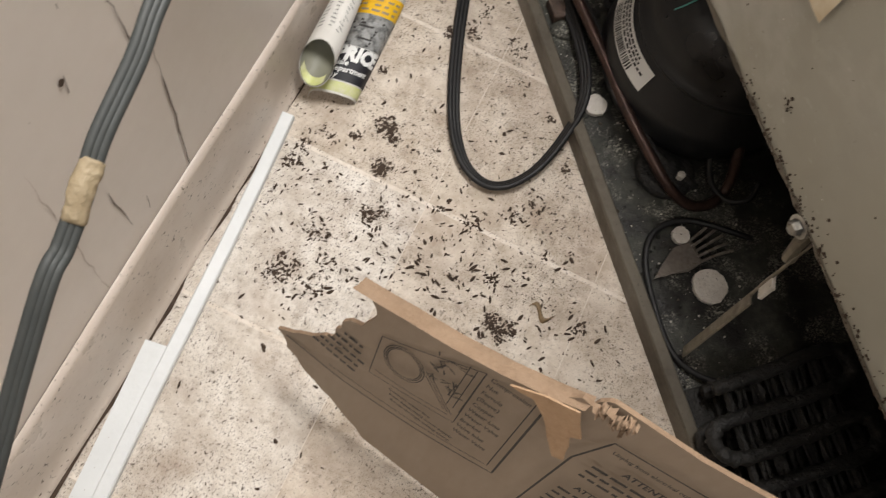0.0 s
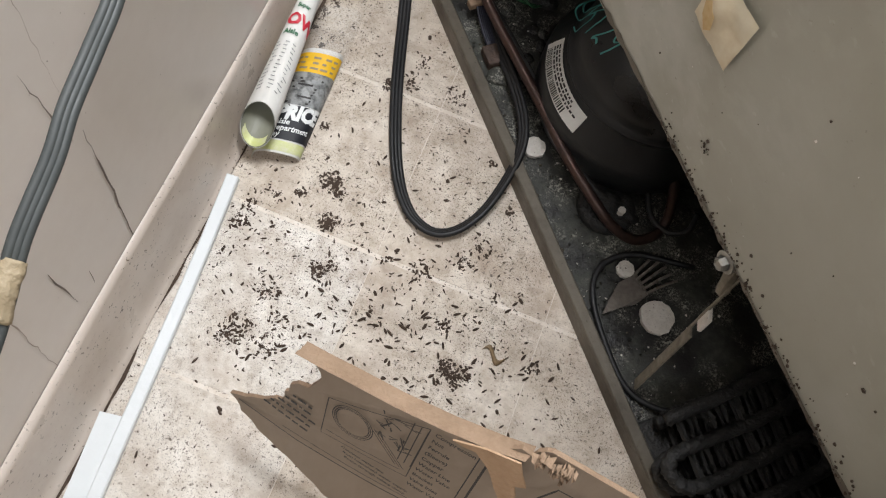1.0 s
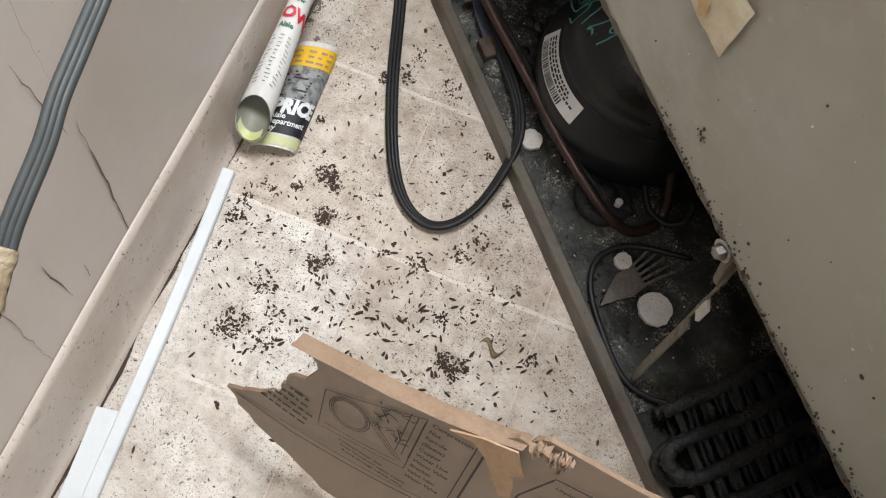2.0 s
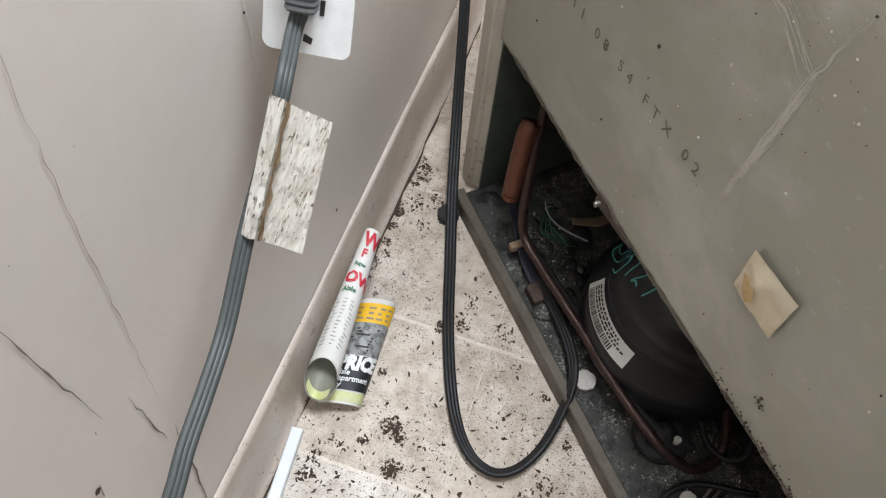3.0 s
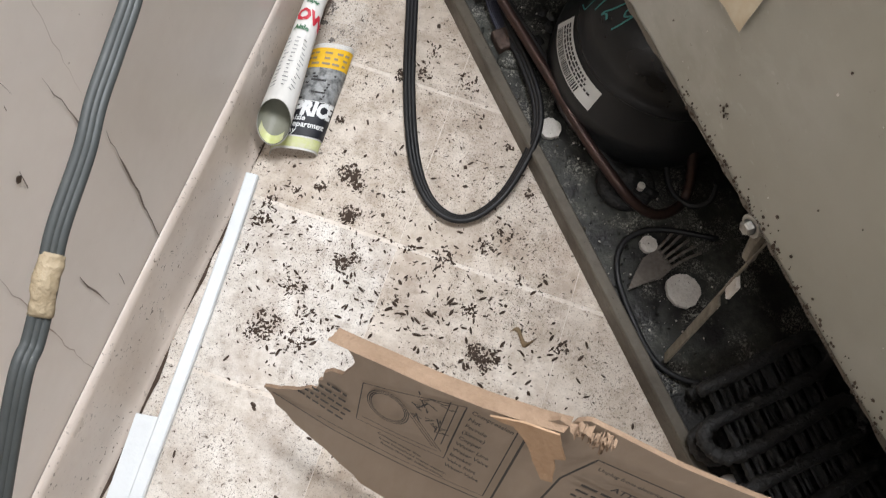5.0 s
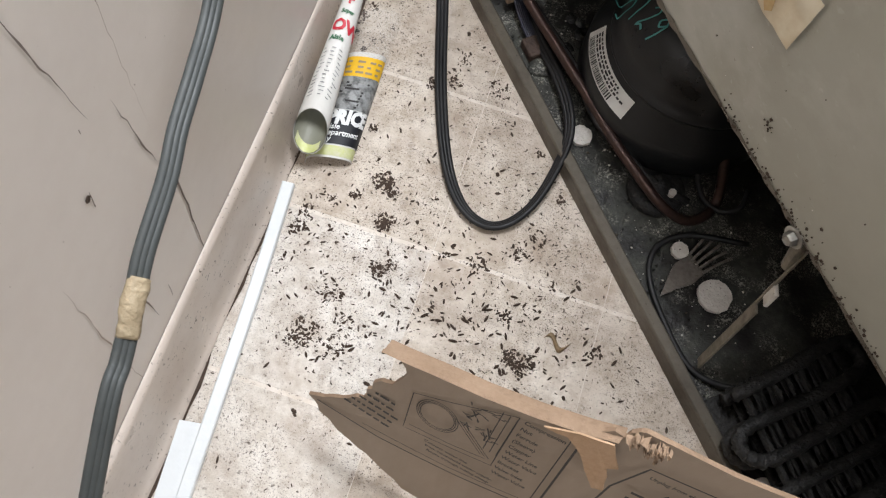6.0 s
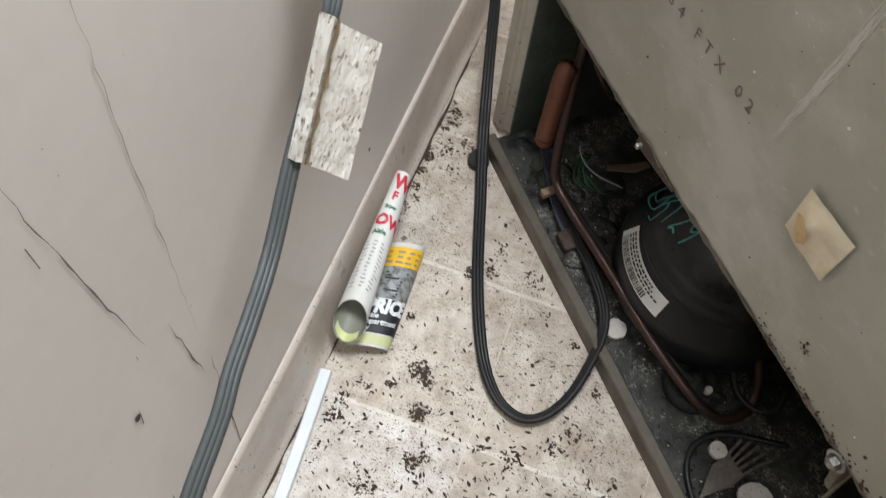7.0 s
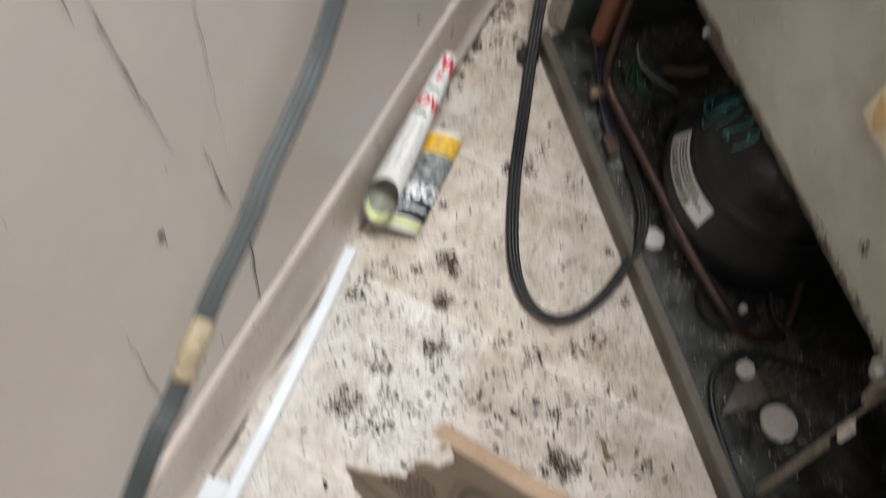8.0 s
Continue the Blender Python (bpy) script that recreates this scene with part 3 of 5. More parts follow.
# pale scratches on the panel
scr = [([(0.312, 0.5542), (0.3058, 0.5265), (0.2991, 0.4929), (0.2956, 0.4387), (0.2909, 0.3918), (0.2849, 0.3422)], 0.0028),
       ([(0.26, 0.5162), (0.2843, 0.5031), (0.3036, 0.4933), (0.3135, 0.4865)], 0.0026),
       ([(0.3018, 0.4957), (0.2976, 0.4742), (0.2954, 0.4307)], 0.0020),
       ([(0.2174, 0.5237), (0.2438, 0.5184), (0.266, 0.5143), (0.2852, 0.5041)], 0.0030),
       ([(0.2967, 0.4855), (0.2931, 0.4305), (0.2848, 0.3631)], 0.0018),
       ([(0.3766, 0.2563), (0.3927, 0.2561), (0.401, 0.2505)], 0.0020)]
for i, (pts, w) in enumerate(scr):
    rnd = random.Random(50 + i)
    bm = bmesh.new()
    for j in range(7):
        off = (j - 3) * w * 0.55 + rnd.uniform(-w, w) * 0.3
        lead = rnd.uniform(0.0, 0.3)
        line = [(a + off * 0.6, b + off) for a, b in jagged(pts, 0.0012, 0.008, 60 + 7 * i + j)]
        line = line[int(lead * len(line)):int((1 - rnd.uniform(0, 0.35)) * len(line))]
        if len(line) > 2:
            stroke(line, w * rnd.uniform(0.15, 0.45), lambda a, b: on_skin(a, b, 0.0003), bm, wobble=0.8, seed=i + j, taper=True)
    bmesh.ops.transform(bm, matrix=Matrix.Translation(-O), verts=bm.verts)
    part("scratch", bm, SCUFF, back_panel)

# pale chips in the panel's paint
rnd = random.Random(6)
bm = bmesh.new()
for k in range(110):
    x, z, r = rnd.uniform(0.03, 0.72), rnd.uniform(0.27, 0.70), 0.0004 + 0.0014 * rnd.random() ** 2
    slab([(x + r * rnd.uniform(0.5, 1) * math.cos(a), z + r * rnd.uniform(0.5, 1) * math.sin(a)) for a in (0, 1.2, 2.4, 3.7, 5.0)], 0.0004, lambda a, b, h: on_skin(a, b, 0.0002 + h), bm)
bmesh.ops.transform(bm, matrix=Matrix.Translation(-O), verts=bm.verts)
tagged(part("paint_chips", bm, PUTTY, back_panel), kind="stuff")

# dirt specks on the panel
rnd = random.Random(5)
bm = bmesh.new()
for k in range(420):
    x, z = rnd.uniform(0.02, 0.72), rnd.uniform(0.256, 0.70)
    if k < 60 or k > 170:
        x, z = rnd.uniform(0.36, 0.74), LOW + abs(rnd.gauss(0, 0.007))
    if k in range(60, 75):
        x, z = 0.396 + rnd.gauss(0, 0.004), 0.285 + rnd.gauss(0, 0.003)
    s = 0.0004 + 0.0018 * rnd.random() ** 2.5
    slab([(x + s * rnd.uniform(0.5, 1) * math.cos(a), z + s * rnd.uniform(0.5, 1) * math.sin(a)) for a in (0, 1.2, 2.4, 3.7, 5.0)], 0.0006, lambda a, b, h: on_skin(a, b, 0.0002 + h), bm)
bmesh.ops.transform(bm, matrix=Matrix.Translation(-O), verts=bm.verts)
tagged(part("specks", bm, DIRT, back_panel), kind="stuff")

bm = stroke([(0.02 + 0.009 * k, LOW + 0.0022) for k in range(81)], 0.0042, lambda a, b: on_skin(a, b, 0.0006), wobble=0.9, seed=14)
bmesh.ops.transform(bm, matrix=Matrix.Translation(-O), verts=bm.verts)
part("rust_line", bm, RAIL, back_panel, "dark rusty grime along the lower edge")

# compressor: a can with a welded rim and a domed top
CX, CY = 0.248, 0.1465
comp_m = BASE @ Matrix.Translation((CX, CY, 0))
dome = [(0, 0.0159), (0.084, 0.0159), (0.0993, 0.0248), (0.106, 0.0443), (0.1055, 0.0708), (0.1031, 0.077), (0.0883, 0.1), (0.0864, 0.1027), (0.0898, 0.104), (0.0898, 0.1071), (0.0855, 0.1084),
        (0.0817, 0.1221), (0.0745, 0.1372), (0.063, 0.1505), (0.0449, 0.1611), (0.0229, 0.1673), (0, 0.169)]
compressor = fpart("compressor", lathe(dome, 56, m=comp_m), BLACK, label="black enamelled steel compressor can with a welded rim", smooth=True)


def sub(name, bm, mat, parent, label="", smooth=False):
    bmesh.ops.transform(bm, matrix=Matrix.Translation(-O), verts=bm.verts)
    return part(name, bm, mat, parent, label, smooth)


def on_can(angle, z, out=0.0012):
    a = radians(angle)
    z = z * 0.885
    r = 0.1031 - (z - 0.077) * 0.643 + out
    return comp_m @ Vector((r * math.cos(a), r * math.sin(a), z + out * 0.5))


# label wrapped on the can's side
bm = bmesh.new()
last = None
for k in range(13):
    ang = 233 + 55 * k / 12
    pair = (bm.verts.new(on_can(ang, 0.0880)), bm.verts.new(on_can(ang, 0.1085)))
    if last:
        bm.faces.new((last[0], pair[0], pair[1], last[1]))
    last = pair
can_label = sub("label", bm, PAPER, compressor, "white printed barcode label")
bm = bmesh.new()
rnd = random.Random(8)
ang = 237.0
while ang < 276:
    w = rnd.choice((0.35, 0.6, 0.9))
    vs = [bm.verts.new(on_can(a, z, 0.0018)) for a, z in ((ang, 0.0895), (ang + w, 0.0895), (ang + w, 0.0965), (ang, 0.0965))]
    bm.faces.new(vs)
    ang += w + rnd.choice((0.4, 0.7))
for row, z in enumerate((0.0980, 0.1012, 0.1044)):
    ang = 237.0
    while ang < 281 - row * 3:
        w = rnd.uniform(1.2, 4.0)
        vs = [bm.verts.new(on_can(a, zz, 0.0018)) for a, zz in ((ang, z), (ang + w, z), (ang + w, z + 0.0020), (ang, z + 0.0020))]
        bm.faces.new(vs)
        ang += w + 0.9
sub("label_print", bm, INK, can_label)


def on_dome(a, b, out=0.0012):
    """A point over the dome at (a, b) from the can's middle, along the base and inward."""
    a, b = a * 0.955, b * 0.955
    r = math.hypot(a, b)
    for (r0, z0), (r1, z1) in zip(dome[10:], dome[11:]):
        if r1 <= r <= r0:
            return comp_m @ Vector((a, b, z0 + (z1 - z0) * (r0 - r) / (r0 - r1) + out))
    return comp_m @ Vector((a, b, 0.1084 + out))


marks = [[(-0.085, -0.030), (-0.080, -0.050), (-0.066, -0.055), (-0.056, -0.047), (-0.060, -0.036), (-0.071, -0.031), (-0.082, -0.038), (-0.078, -0.060), (-0.062, -0.063), (-0.048, -0.054)]]
bm = bmesh.new()
hand = {"5": [(0.7, 1.0), (0.15, 0.95), (0.1, 0.6), (0.5, 0.62), (0.75, 0.35), (0.5, 0.02), (0.05, 0.05)], "1": [(0.3, 0.95), (0.45, 0.5), (0.4, 0.0)],
        "2": [(0.1, 0.8), (0.4, 1.0), (0.65, 0.75), (0.45, 0.4), (0.1, 0.05), (0.4, 0.1), (0.75, 0.0)], "9": [(0.7, 0.8), (0.4, 1.0), (0.12, 0.75), (0.4, 0.55), (0.7, 0.8), (0.68, 0.4), (0.5, 0.0)]}
for i, ch in enumerate("5129"):
    pts = [Vector((0.0, 0.0, 0.0)) + Vector((x, y, 0)) for x, y in hand[ch]]
    fine = [(p.x, p.y) for p in smooth_path(pts, 5)]
    ox, oy = -0.060 + 0.0150 * i, -0.072 - 0.0015 * i
    stroke([(ox + x * 0.014, oy + y * 0.020) for x, y in fine], 0.0016, on_dome, bm)
stroke([(p.x, p.y) for p in smooth_path([Vector((*m, 0)) for m in marks[0]], 5)], 0.0016, on_dome, bm)
sub("chalk_mark", bm, TEAL, compressor, "teal hand-drawn number and loop")

# copper tubes

def pipe(name, pts, r, mat, label="", per=7, squash=1.0, parent=None):
    bm = swept([on_base(*p) for p in pts], ring_profile(r, 10, squash), per)
    return fpart(name, bm, mat, parent or fridge, label, True)


pipe("copper_tube", [(0.0289, 0.0739, 0.2257), (0.0545, 0.0533, 0.1681), (0.0848, 0.0355, 0.0885), (0.0995, 0.0342, 0.0584), (0.132, 0.0359, 0.0531), (0.174, 0.0386, 0.0531), (0.2341, 0.0422, 0.0531), (0.2874, 0.0443, 0.0531), (0.337, 0.0519, 0.0504), (0.3655, 0.0636, 0.0398),
                     (0.3819, 0.0822, 0.0283), (0.3845, 0.1043, 0.0266), (0.3748, 0.1231, 0.0301), (0.352, 0.1286, 0.062), (0.3224, 0.1275, 0.1018)], 0.0052, COPPER, "dull brown copper refrigerant tube")
pipe("copper_tube", [(0.0921, 0.0472, 0.031), (0.177, 0.0501, 0.0407), (0.2508, 0.0557, 0.0398), (0.3216, 0.0637, 0.0354), (0.3644, 0.0977, 0.0212)], 0.0042, SOOT_SHADE)
pipe("copper_tube", [(0.0247, 0.0863, 0.1947), (0.0483, 0.0815, 0.1681), (0.0625, 0.1013, 0.1328), (0.0627, 0.1392, 0.115)], 0.0038, COPPER)
pipe("filter_drier", [(0.0469, 0.0475, 0.1814), (0.0479, 0.0461, 0.177), (0.051, 0.0414, 0.1681), (0.0588, 0.034, 0.0991), (0.0603, 0.0327, 0.0885), (0.0602, 0.0324, 0.0841)], 0.0105, DRIER, "orange-brown copper filter drier")
pipe("thin_wire", [(0.0772, 0.0789, 0.0796), (0.0865, 0.0598, 0.0956), (0.1039, 0.0561, 0.0929), (0.1219, 0.0645, 0.0885), (0.1441, 0.0819, 0.0885)], 0.0010, GREY_PLUG, "thin bare wire")
pipe("thin_tube", [(0.324, 0.1245, 0.1239), (0.3294, 0.1194, 0.0885), (0.3399, 0.1132, 0.0487), (0.3643, 0.111, 0.0283), (0.387, 0.1169, 0.0319), (0.3933, 0.133, 0.0398), (0.382, 0.1472, 0.0443)], 0.0028, RUBBER)
pipe("capillary_tube", [(0.427, 0.1296, 0.0266), (0.3965, 0.0862, 0.0195), (0.3911, 0.0584, 0.0168), (0.4009, 0.0379, 0.0159), (0.4254, 0.0248, 0.0159), (0.4653, 0.0192, 0.0159), (0.5057, 0.0199, 0.0159), (0.5308, 0.0342, 0.0177), (0.5485, 0.0578, 0.0248), (0.5622, 0.0839, 0.0354)], 0.0030, RUBBER, "thin black capillary tube")

# rubber mount and plugs in the tray
fpart("rubber_mount", lathe([(0, 0.012), (0.028, 0.012), (0.030, 0.016), (0.027, 0.022), (0.018, 0.024), (0.012, 0.022), (0.009, 0.034), (0, 0.036)], 28, m=BASE @ Matrix.Translation((0.3396, 0.0775, 0))), SOOT_SHADE, smooth=True)
fpart("bolt", lathe([(0, 0.0), (0.004, 0.0), (0.004, 0.006), (0, 0.007)], 8, m=BASE @ Matrix.Translation((0.352, 0.0838, 0.026))), PUTTY)


def plug_disc(x, y, r, seed):
    rnd = random.Random(seed)
    pts = []
    for k in range(26):
        a = 2 * math.pi * k / 26
        rr = r * (1 + rnd.uniform(-0.05, 0.04)) * (0.95 if k % 9 == 0 else 1)
        pts.append((x + rr * math.cos(a), y + rr * math.sin(a)))
    fpart("hole_plug", slab(pts, 0.0045, lambda a, b, h: on_base(a, b, 0.0148 + h)), PUTTY, label="dirty white round plug in the tray")


plug_disc(0.2590, 0.0331, 0.0113, 1)
plug_disc(0.4584, 0.0767, 0.0166, 2)
plug_disc(0.4051, 0.0678, 0.0086, 3)
plug_disc(0.6300, 0.0276, 0.0108, 4)

# bracket: a notched bar rising from the tray to the screw, with its clip and post
foot_, head_ = Vector((0.509, 0.026, 0.026)), Vector((0.483, 0.044, 0.196))
along = (head_ - foot_).normalized()
facing = Vector((-0.42, -0.34, 0.84))
across = along.cross(facing).normalized()
br = BASE @ axes(along, across, along.cross(across).normalized(), foot_)
bm = box(0.0, -0.0052, -0.001, 0.118, 0.0052, 0.0015, 0.0006)
box(0.116, -0.0052, -0.001, 0.215, -0.0026, 0.0010, 0.0005, bm)
bmesh.ops.transform(bm, matrix=br, verts=bm.verts)
bracket = fpart("bracket", bm, BRACKET, label="dull beige steel support bracket")
bm = box(0.130, -0.0066, -0.0005, 0.150, 0.0062, 0.0032, 0.001)
bmesh.ops.transform(bm, matrix=br, verts=bm.verts)
sub("clip", bm, PUTTY, bracket, "dirty white plastic clip")
bm = swept([on_base(0.476, 0.050, 0.190), on_base(0.470, 0.046, 0.22), on_base(0.4665, 0.040, 0.243)], ring_profile(0.0052, 8), 4)
sub("post", bm, BRACKET, bracket)

# condenser: sooty serpentine tube with cross wires, two layers deep
RACK = BASE @ Matrix.Translation((0.5461, 0.0272, 0)) @ Matrix.Diagonal((0.87, 0.93, 0.885, 1)) @ Matrix.Translation((-0.60, -0.03, 0))


def on_rack(x, y, z):
    return RACK @ Vector((x, y, z))


cond = fpart("condenser", box(0.594, 0.018, 0.012, 0.80, 0.30, 0.020, 0.002, m=RACK), SOOT_SHADE, label="black dust-caked condenser of looped tube and wires")


def serpentine(z, rows, r, seed):
    rnd = random.Random(seed)
    pts = []
    for k in range(rows):
        x = 0.600 + 0.034 * k
        ya, yb = 0.030 - 0.006 * (k % 2), 0.150 + 0.004 * rnd.random()
        run = [(x + 0.001, ya), (x - 0.001, (ya + yb) / 2), (x - 0.003, yb)]
        pts += [(a + rnd.uniform(-0.001, 0.001), b, z) for a, b in (run if k % 2 == 0 else run[::-1])]
        if k < rows - 1:
            y_end = yb + 0.012 if k % 2 == 0 else ya - 0.012
            pts.append((x + 0.017, y_end, z))
    return swept([on_rack(*p) for p in pts], ring_profile(r, 9), 12)


def fuzzy(bm, amount):
    """Dust caked on: push the surface in and out."""
    for v in bm.verts:
        v.co += Vector((noise.noise(v.co * 230), noise.noise(v.co * 230 + Vector((9, 0, 0))), noise.noise(v.co * 230 + Vector((0, 9, 0))))) * amount
    return bm


for layer, (z, rr) in enumerate(((0.062, 0.0060), (0.036, 0.0062))):
    sub("tube", fuzzy(serpentine(z, 6, rr, layer), 0.0028), SOOT_SHADE, cond, smooth=True)
    for k in range(14):
        y = 0.040 + 0.0078 * k + 0.0016 * (k % 2)
        bm = swept([on_rack(0.592, y + 0.004, z - 0.006), on_rack(0.68, y, z - 0.007), on_rack(0.785, y - 0.002, z - 0.006)], ring_profile(0.0019 if k % 4 else 0.0034, 6), 8)
        sub("wire", fuzzy(bm, 0.0016), SOOT_SHADE, cond)

# wiring at the far end of the bay
for k in range(5):
    o = 0.0026 * k
    pipe("blue_wire", [(0.036 + o * 0.5, 0.052 - o * 0.7, 0.045), (0.066 + o * 0.4, 0.049 - o * 0.9, 0.036), (0.096 + o * 0.3, 0.042 - o * 0.9, 0.030), (0.124 + o * 0.2, 0.038 - o * 0.8, 0.025), (0.149, 0.038 - o * 0.7, 0.020)], 0.0017, BLUE, per=5)
fpart("clamp", box(0.138, 0.022, 0.012, 0.162, 0.056, 0.025, 0.0025, m=BASE), RUST, label="rusty brown steel clamp over the wires")
fpart("wire_tie", box(0.088, 0.024, 0.027, 0.097, 0.046, 0.036, 0.0015, m=BASE), CARD_RAW, label="brown tape band round the wires")
for k in range(5):
    o = 0.0062 * k * (1 - 0.12 * (k % 2))
    pipe("green_wire", [(0.062 + o, 0.10 - o, 0.03), (0.070 + o * 0.8, 0.080 - o * 0.3, 0.046 + 0.003 * (k % 3)), (0.092 + o, 0.062 + o * 0.8, 0.042), (0.105 + o * 0.3, 0.085 + o * 0.6, 0.028)], 0.0012, GREEN_WIRE, per=4)
rnd = random.Random(31)
for k in range(16):
    x, y = rnd.uniform(0.01, 0.17), rnd.uniform(0.03, 0.12)
    r = rnd.uniform(0.006, 0.017)
    m = BASE @ Matrix.Translation((x, y, 0.010))
    bm = bmesh.new()
    bmesh.ops.create_icosphere(bm, subdivisions=2, radius=r)
    for v in bm.verts:
        v.co *= 1 + 0.5 * noise.noise(v.co * 120 + Vector((k, 0, 0)))
        v.co.z = max(v.co.z * 0.7, -0.002)
    bmesh.ops.transform(bm, matrix=m, verts=bm.verts)
    fpart("grime_clump", bm, TRAY if k % 3 else SOOT_SHADE, smooth=True)

# flecks of paint and grit on the tray
rnd = random.Random(91)
for mat_, count, big in ((PUTTY, 260, 0.0016), (TRAY, 260, 0.0030), (RAIL, 120, 0.0020)):
    gv, gf = [], []
    for _ in range(count):
        x, y = rnd.uniform(0.02, 0.73), 0.016 + abs(rnd.gauss(0, 0.05))
        r = 0.0004 + big * rnd.random() ** 3
        i = len(gv)
        for k in range(5):
            a = 2 * math.pi * k / 5
            q = r * rnd.uniform(0.5, 1.2)
            gv.append(on_base(x + q * math.cos(a), y + q * math.sin(a), 0.0135) - O)
        gv.append(on_base(x, y, 0.0150 + r * 0.5) - O)
        gf += [(i + k, i + (k + 1) % 5, i + 5) for k in range(5)]
    me = bpy.data.meshes.new("grit")
    me.from_pydata(gv, [], gf)
    me.materials.append(mat_)
    grit = new("grit", me)
    grit.parent = tray
    tagged(grit, kind="stuff")

# paper scrap tucked by the compressor
bm = slab([(0.112, 0.080), (0.124, 0.072), (0.147, 0.086), (0.145, 0.104), (0.131, 0.112), (0.125, 0.096)], 0.001, lambda a, b, h: on_base(a, b, 0.098 + h + (a - 0.125) * 0.9))
fpart("paper_flap", bm, FLAP, label="brown stiff paper flap")

# ---------------------------------------------------------------- plastic fork-like scrap in the tray
scrap = thing("plastic_scrap", "brown broken plastic scrap with long tines lying in the tray", "scrap", m=BASE @ pose(0.4268, 0.0601, 0.0155, 0, 0, 104) @ Matrix.Scale(0.78, 4))
bm = bmesh.new()
slab([(-0.045, -0.004), (-0.02, -0.010), (0.0, -0.017), (0.022, -0.016), (0.026, 0.014), (0.0, 0.016), (-0.02, 0.008)], 0.002, lambda a, b, h: Vector((a, b, h + 0.004 * math.cos(b * 120))), bm)
part("blade", bm, SCRAP, scrap)
for k in range(5):
    y = -0.014 + 0.0068 * k
    part("tine", swept([(0.020, y, 0.003), (0.042, y * 1.25, 0.006), (0.062, y * 1.6, 0.004)], ring_profile(0.0019, 6), 4), SCRAP, scrap)

# ---------------------------------------------------------------- black power cord looped on the floor
cord_pts = [(-0.0029, 0.8928, 0.2921), (0.0073, 0.8403, 0.2257), (0.0274, 0.7792, 0.146), (0.0519, 0.6981, 0.0664), (0.0748, 0.6222, 0.0248), (0.0979, 0.5499, 0.0081), (0.1267, 0.4573, 0.0062), (0.156, 0.3851, 0.0062), (0.1825, 0.3465, 0.0062), (0.2097, 0.3328, 0.0062),
            (0.2325, 0.3411, 0.0065), (0.2511, 0.3687, 0.0085), (0.2615, 0.4088, 0.0142), (0.2635, 0.4418, 0.0274), (0.2533, 0.4733, 0.0301), (0.2308, 0.5091, 0.0283), (0.2028, 0.5459, 0.023), (0.1797, 0.5783, 0.0212)]
cord = thing("power_cord", "black flat ribbed power cord looped on the dirty floor", "power cord", m=Matrix.Translation((0.1258, 0.4584, 0)))


def cord_turn(share):
    return -30 * max(0, 1 - share * 3) + 55 * max(0, min(1, (share - 0.30) * 3.0)) * max(0.0, 1 - max(0, share - 0.75) * 2)


for k in (-1, 0, 1):
    prof = [(0.0036 * k + x, y) for x, y in ring_profile(0.0029, 12, 1.0)]
    part("conductor", swept([Vector(p) - Vector((0.1258, 0.4584, 0)) for p in cord_pts], prof, 10, turn=cord_turn), RUBBER, cord, smooth=True)

# ---------------------------------------------------------------- grey appliance cord with plug, wall plate and tag
OUT_O = Vector((0, 0.3727, 0.4609))
outlet = thing("wall_outlet", "white rectangular outlet plate hanging beside the wall", "outlet", m=Matrix.Translation(OUT_O))


def plate_pt(a, b, h):
    """a across, b up from the plate's lower middle, h out towards the camera."""
    ax = Vector((0.9852, 0.1688, -0.03)).normalized()
    up = Vector((-0.0454, 0.4252, 0.904)).normalized()
    up = (up - ax * up.dot(ax)).normalized()
    out = up.cross(ax).normalized()
    if out.y > 0:
        out = -out
    return Vector((0.0379, 0.0, 0.0)) + (ax * a + up * b + out * h) * 0.705


bm = bmesh.new()
outline = []
for cx_, cy_, a0 in ((0.027, 0.008, -90), (0.027, 0.106, 0), (-0.027, 0.106, 90), (-0.027, 0.008, 180)):
    for k in range(6):
        a = radians(a0 + 18 * k)
        outline.append((cx_ + 0.008 * math.cos(a), cy_ + 0.008 * math.sin(a)))
slab(outline, 0.0045, plate_pt, bm)
part("plate", bm, WHITE, outlet, "white plastic cover plate")
bm = swept([plate_pt(0, 0.05, -0.001), plate_pt(0, 0.05, -0.004) + Vector((-0.012, 0.012, -0.010)), Vector((-0.002, 0.085, 0.01))], [(-0.012, -0.012), (0.012, -0.012), (0.012, 0.012), (-0.012, 0.012)], 3)
part("outlet_box", bm, WHITE, outlet)
part("slot", slab([(-0.003, 0.010), (0.004, 0.008), (0.005, 0.013), (-0.002, 0.016)], 0.0005, lambda a, b, h: plate_pt(a, b, 0.0047 + h)), INK, outlet)
part("slot", slab([(0.0090, 0.032), (0.0125, 0.032), (0.0130, 0.044), (0.0090, 0.044)], 0.0005, lambda a, b, h: plate_pt(a, b, 0.0047 + h)), INK, outlet)

gc = thing("appliance_cord", "grey flat ribbed appliance cord with a moulded plug", "power cord", m=Matrix.Translation((0.1, 0.2, 0.48)))
GO = Vector((0.1, 0.2, 0.48))


def plug_pt(a, b, h):
    return OUT_O + plate_pt(a, b, h) - GO


bm = bmesh.new()
rings = []
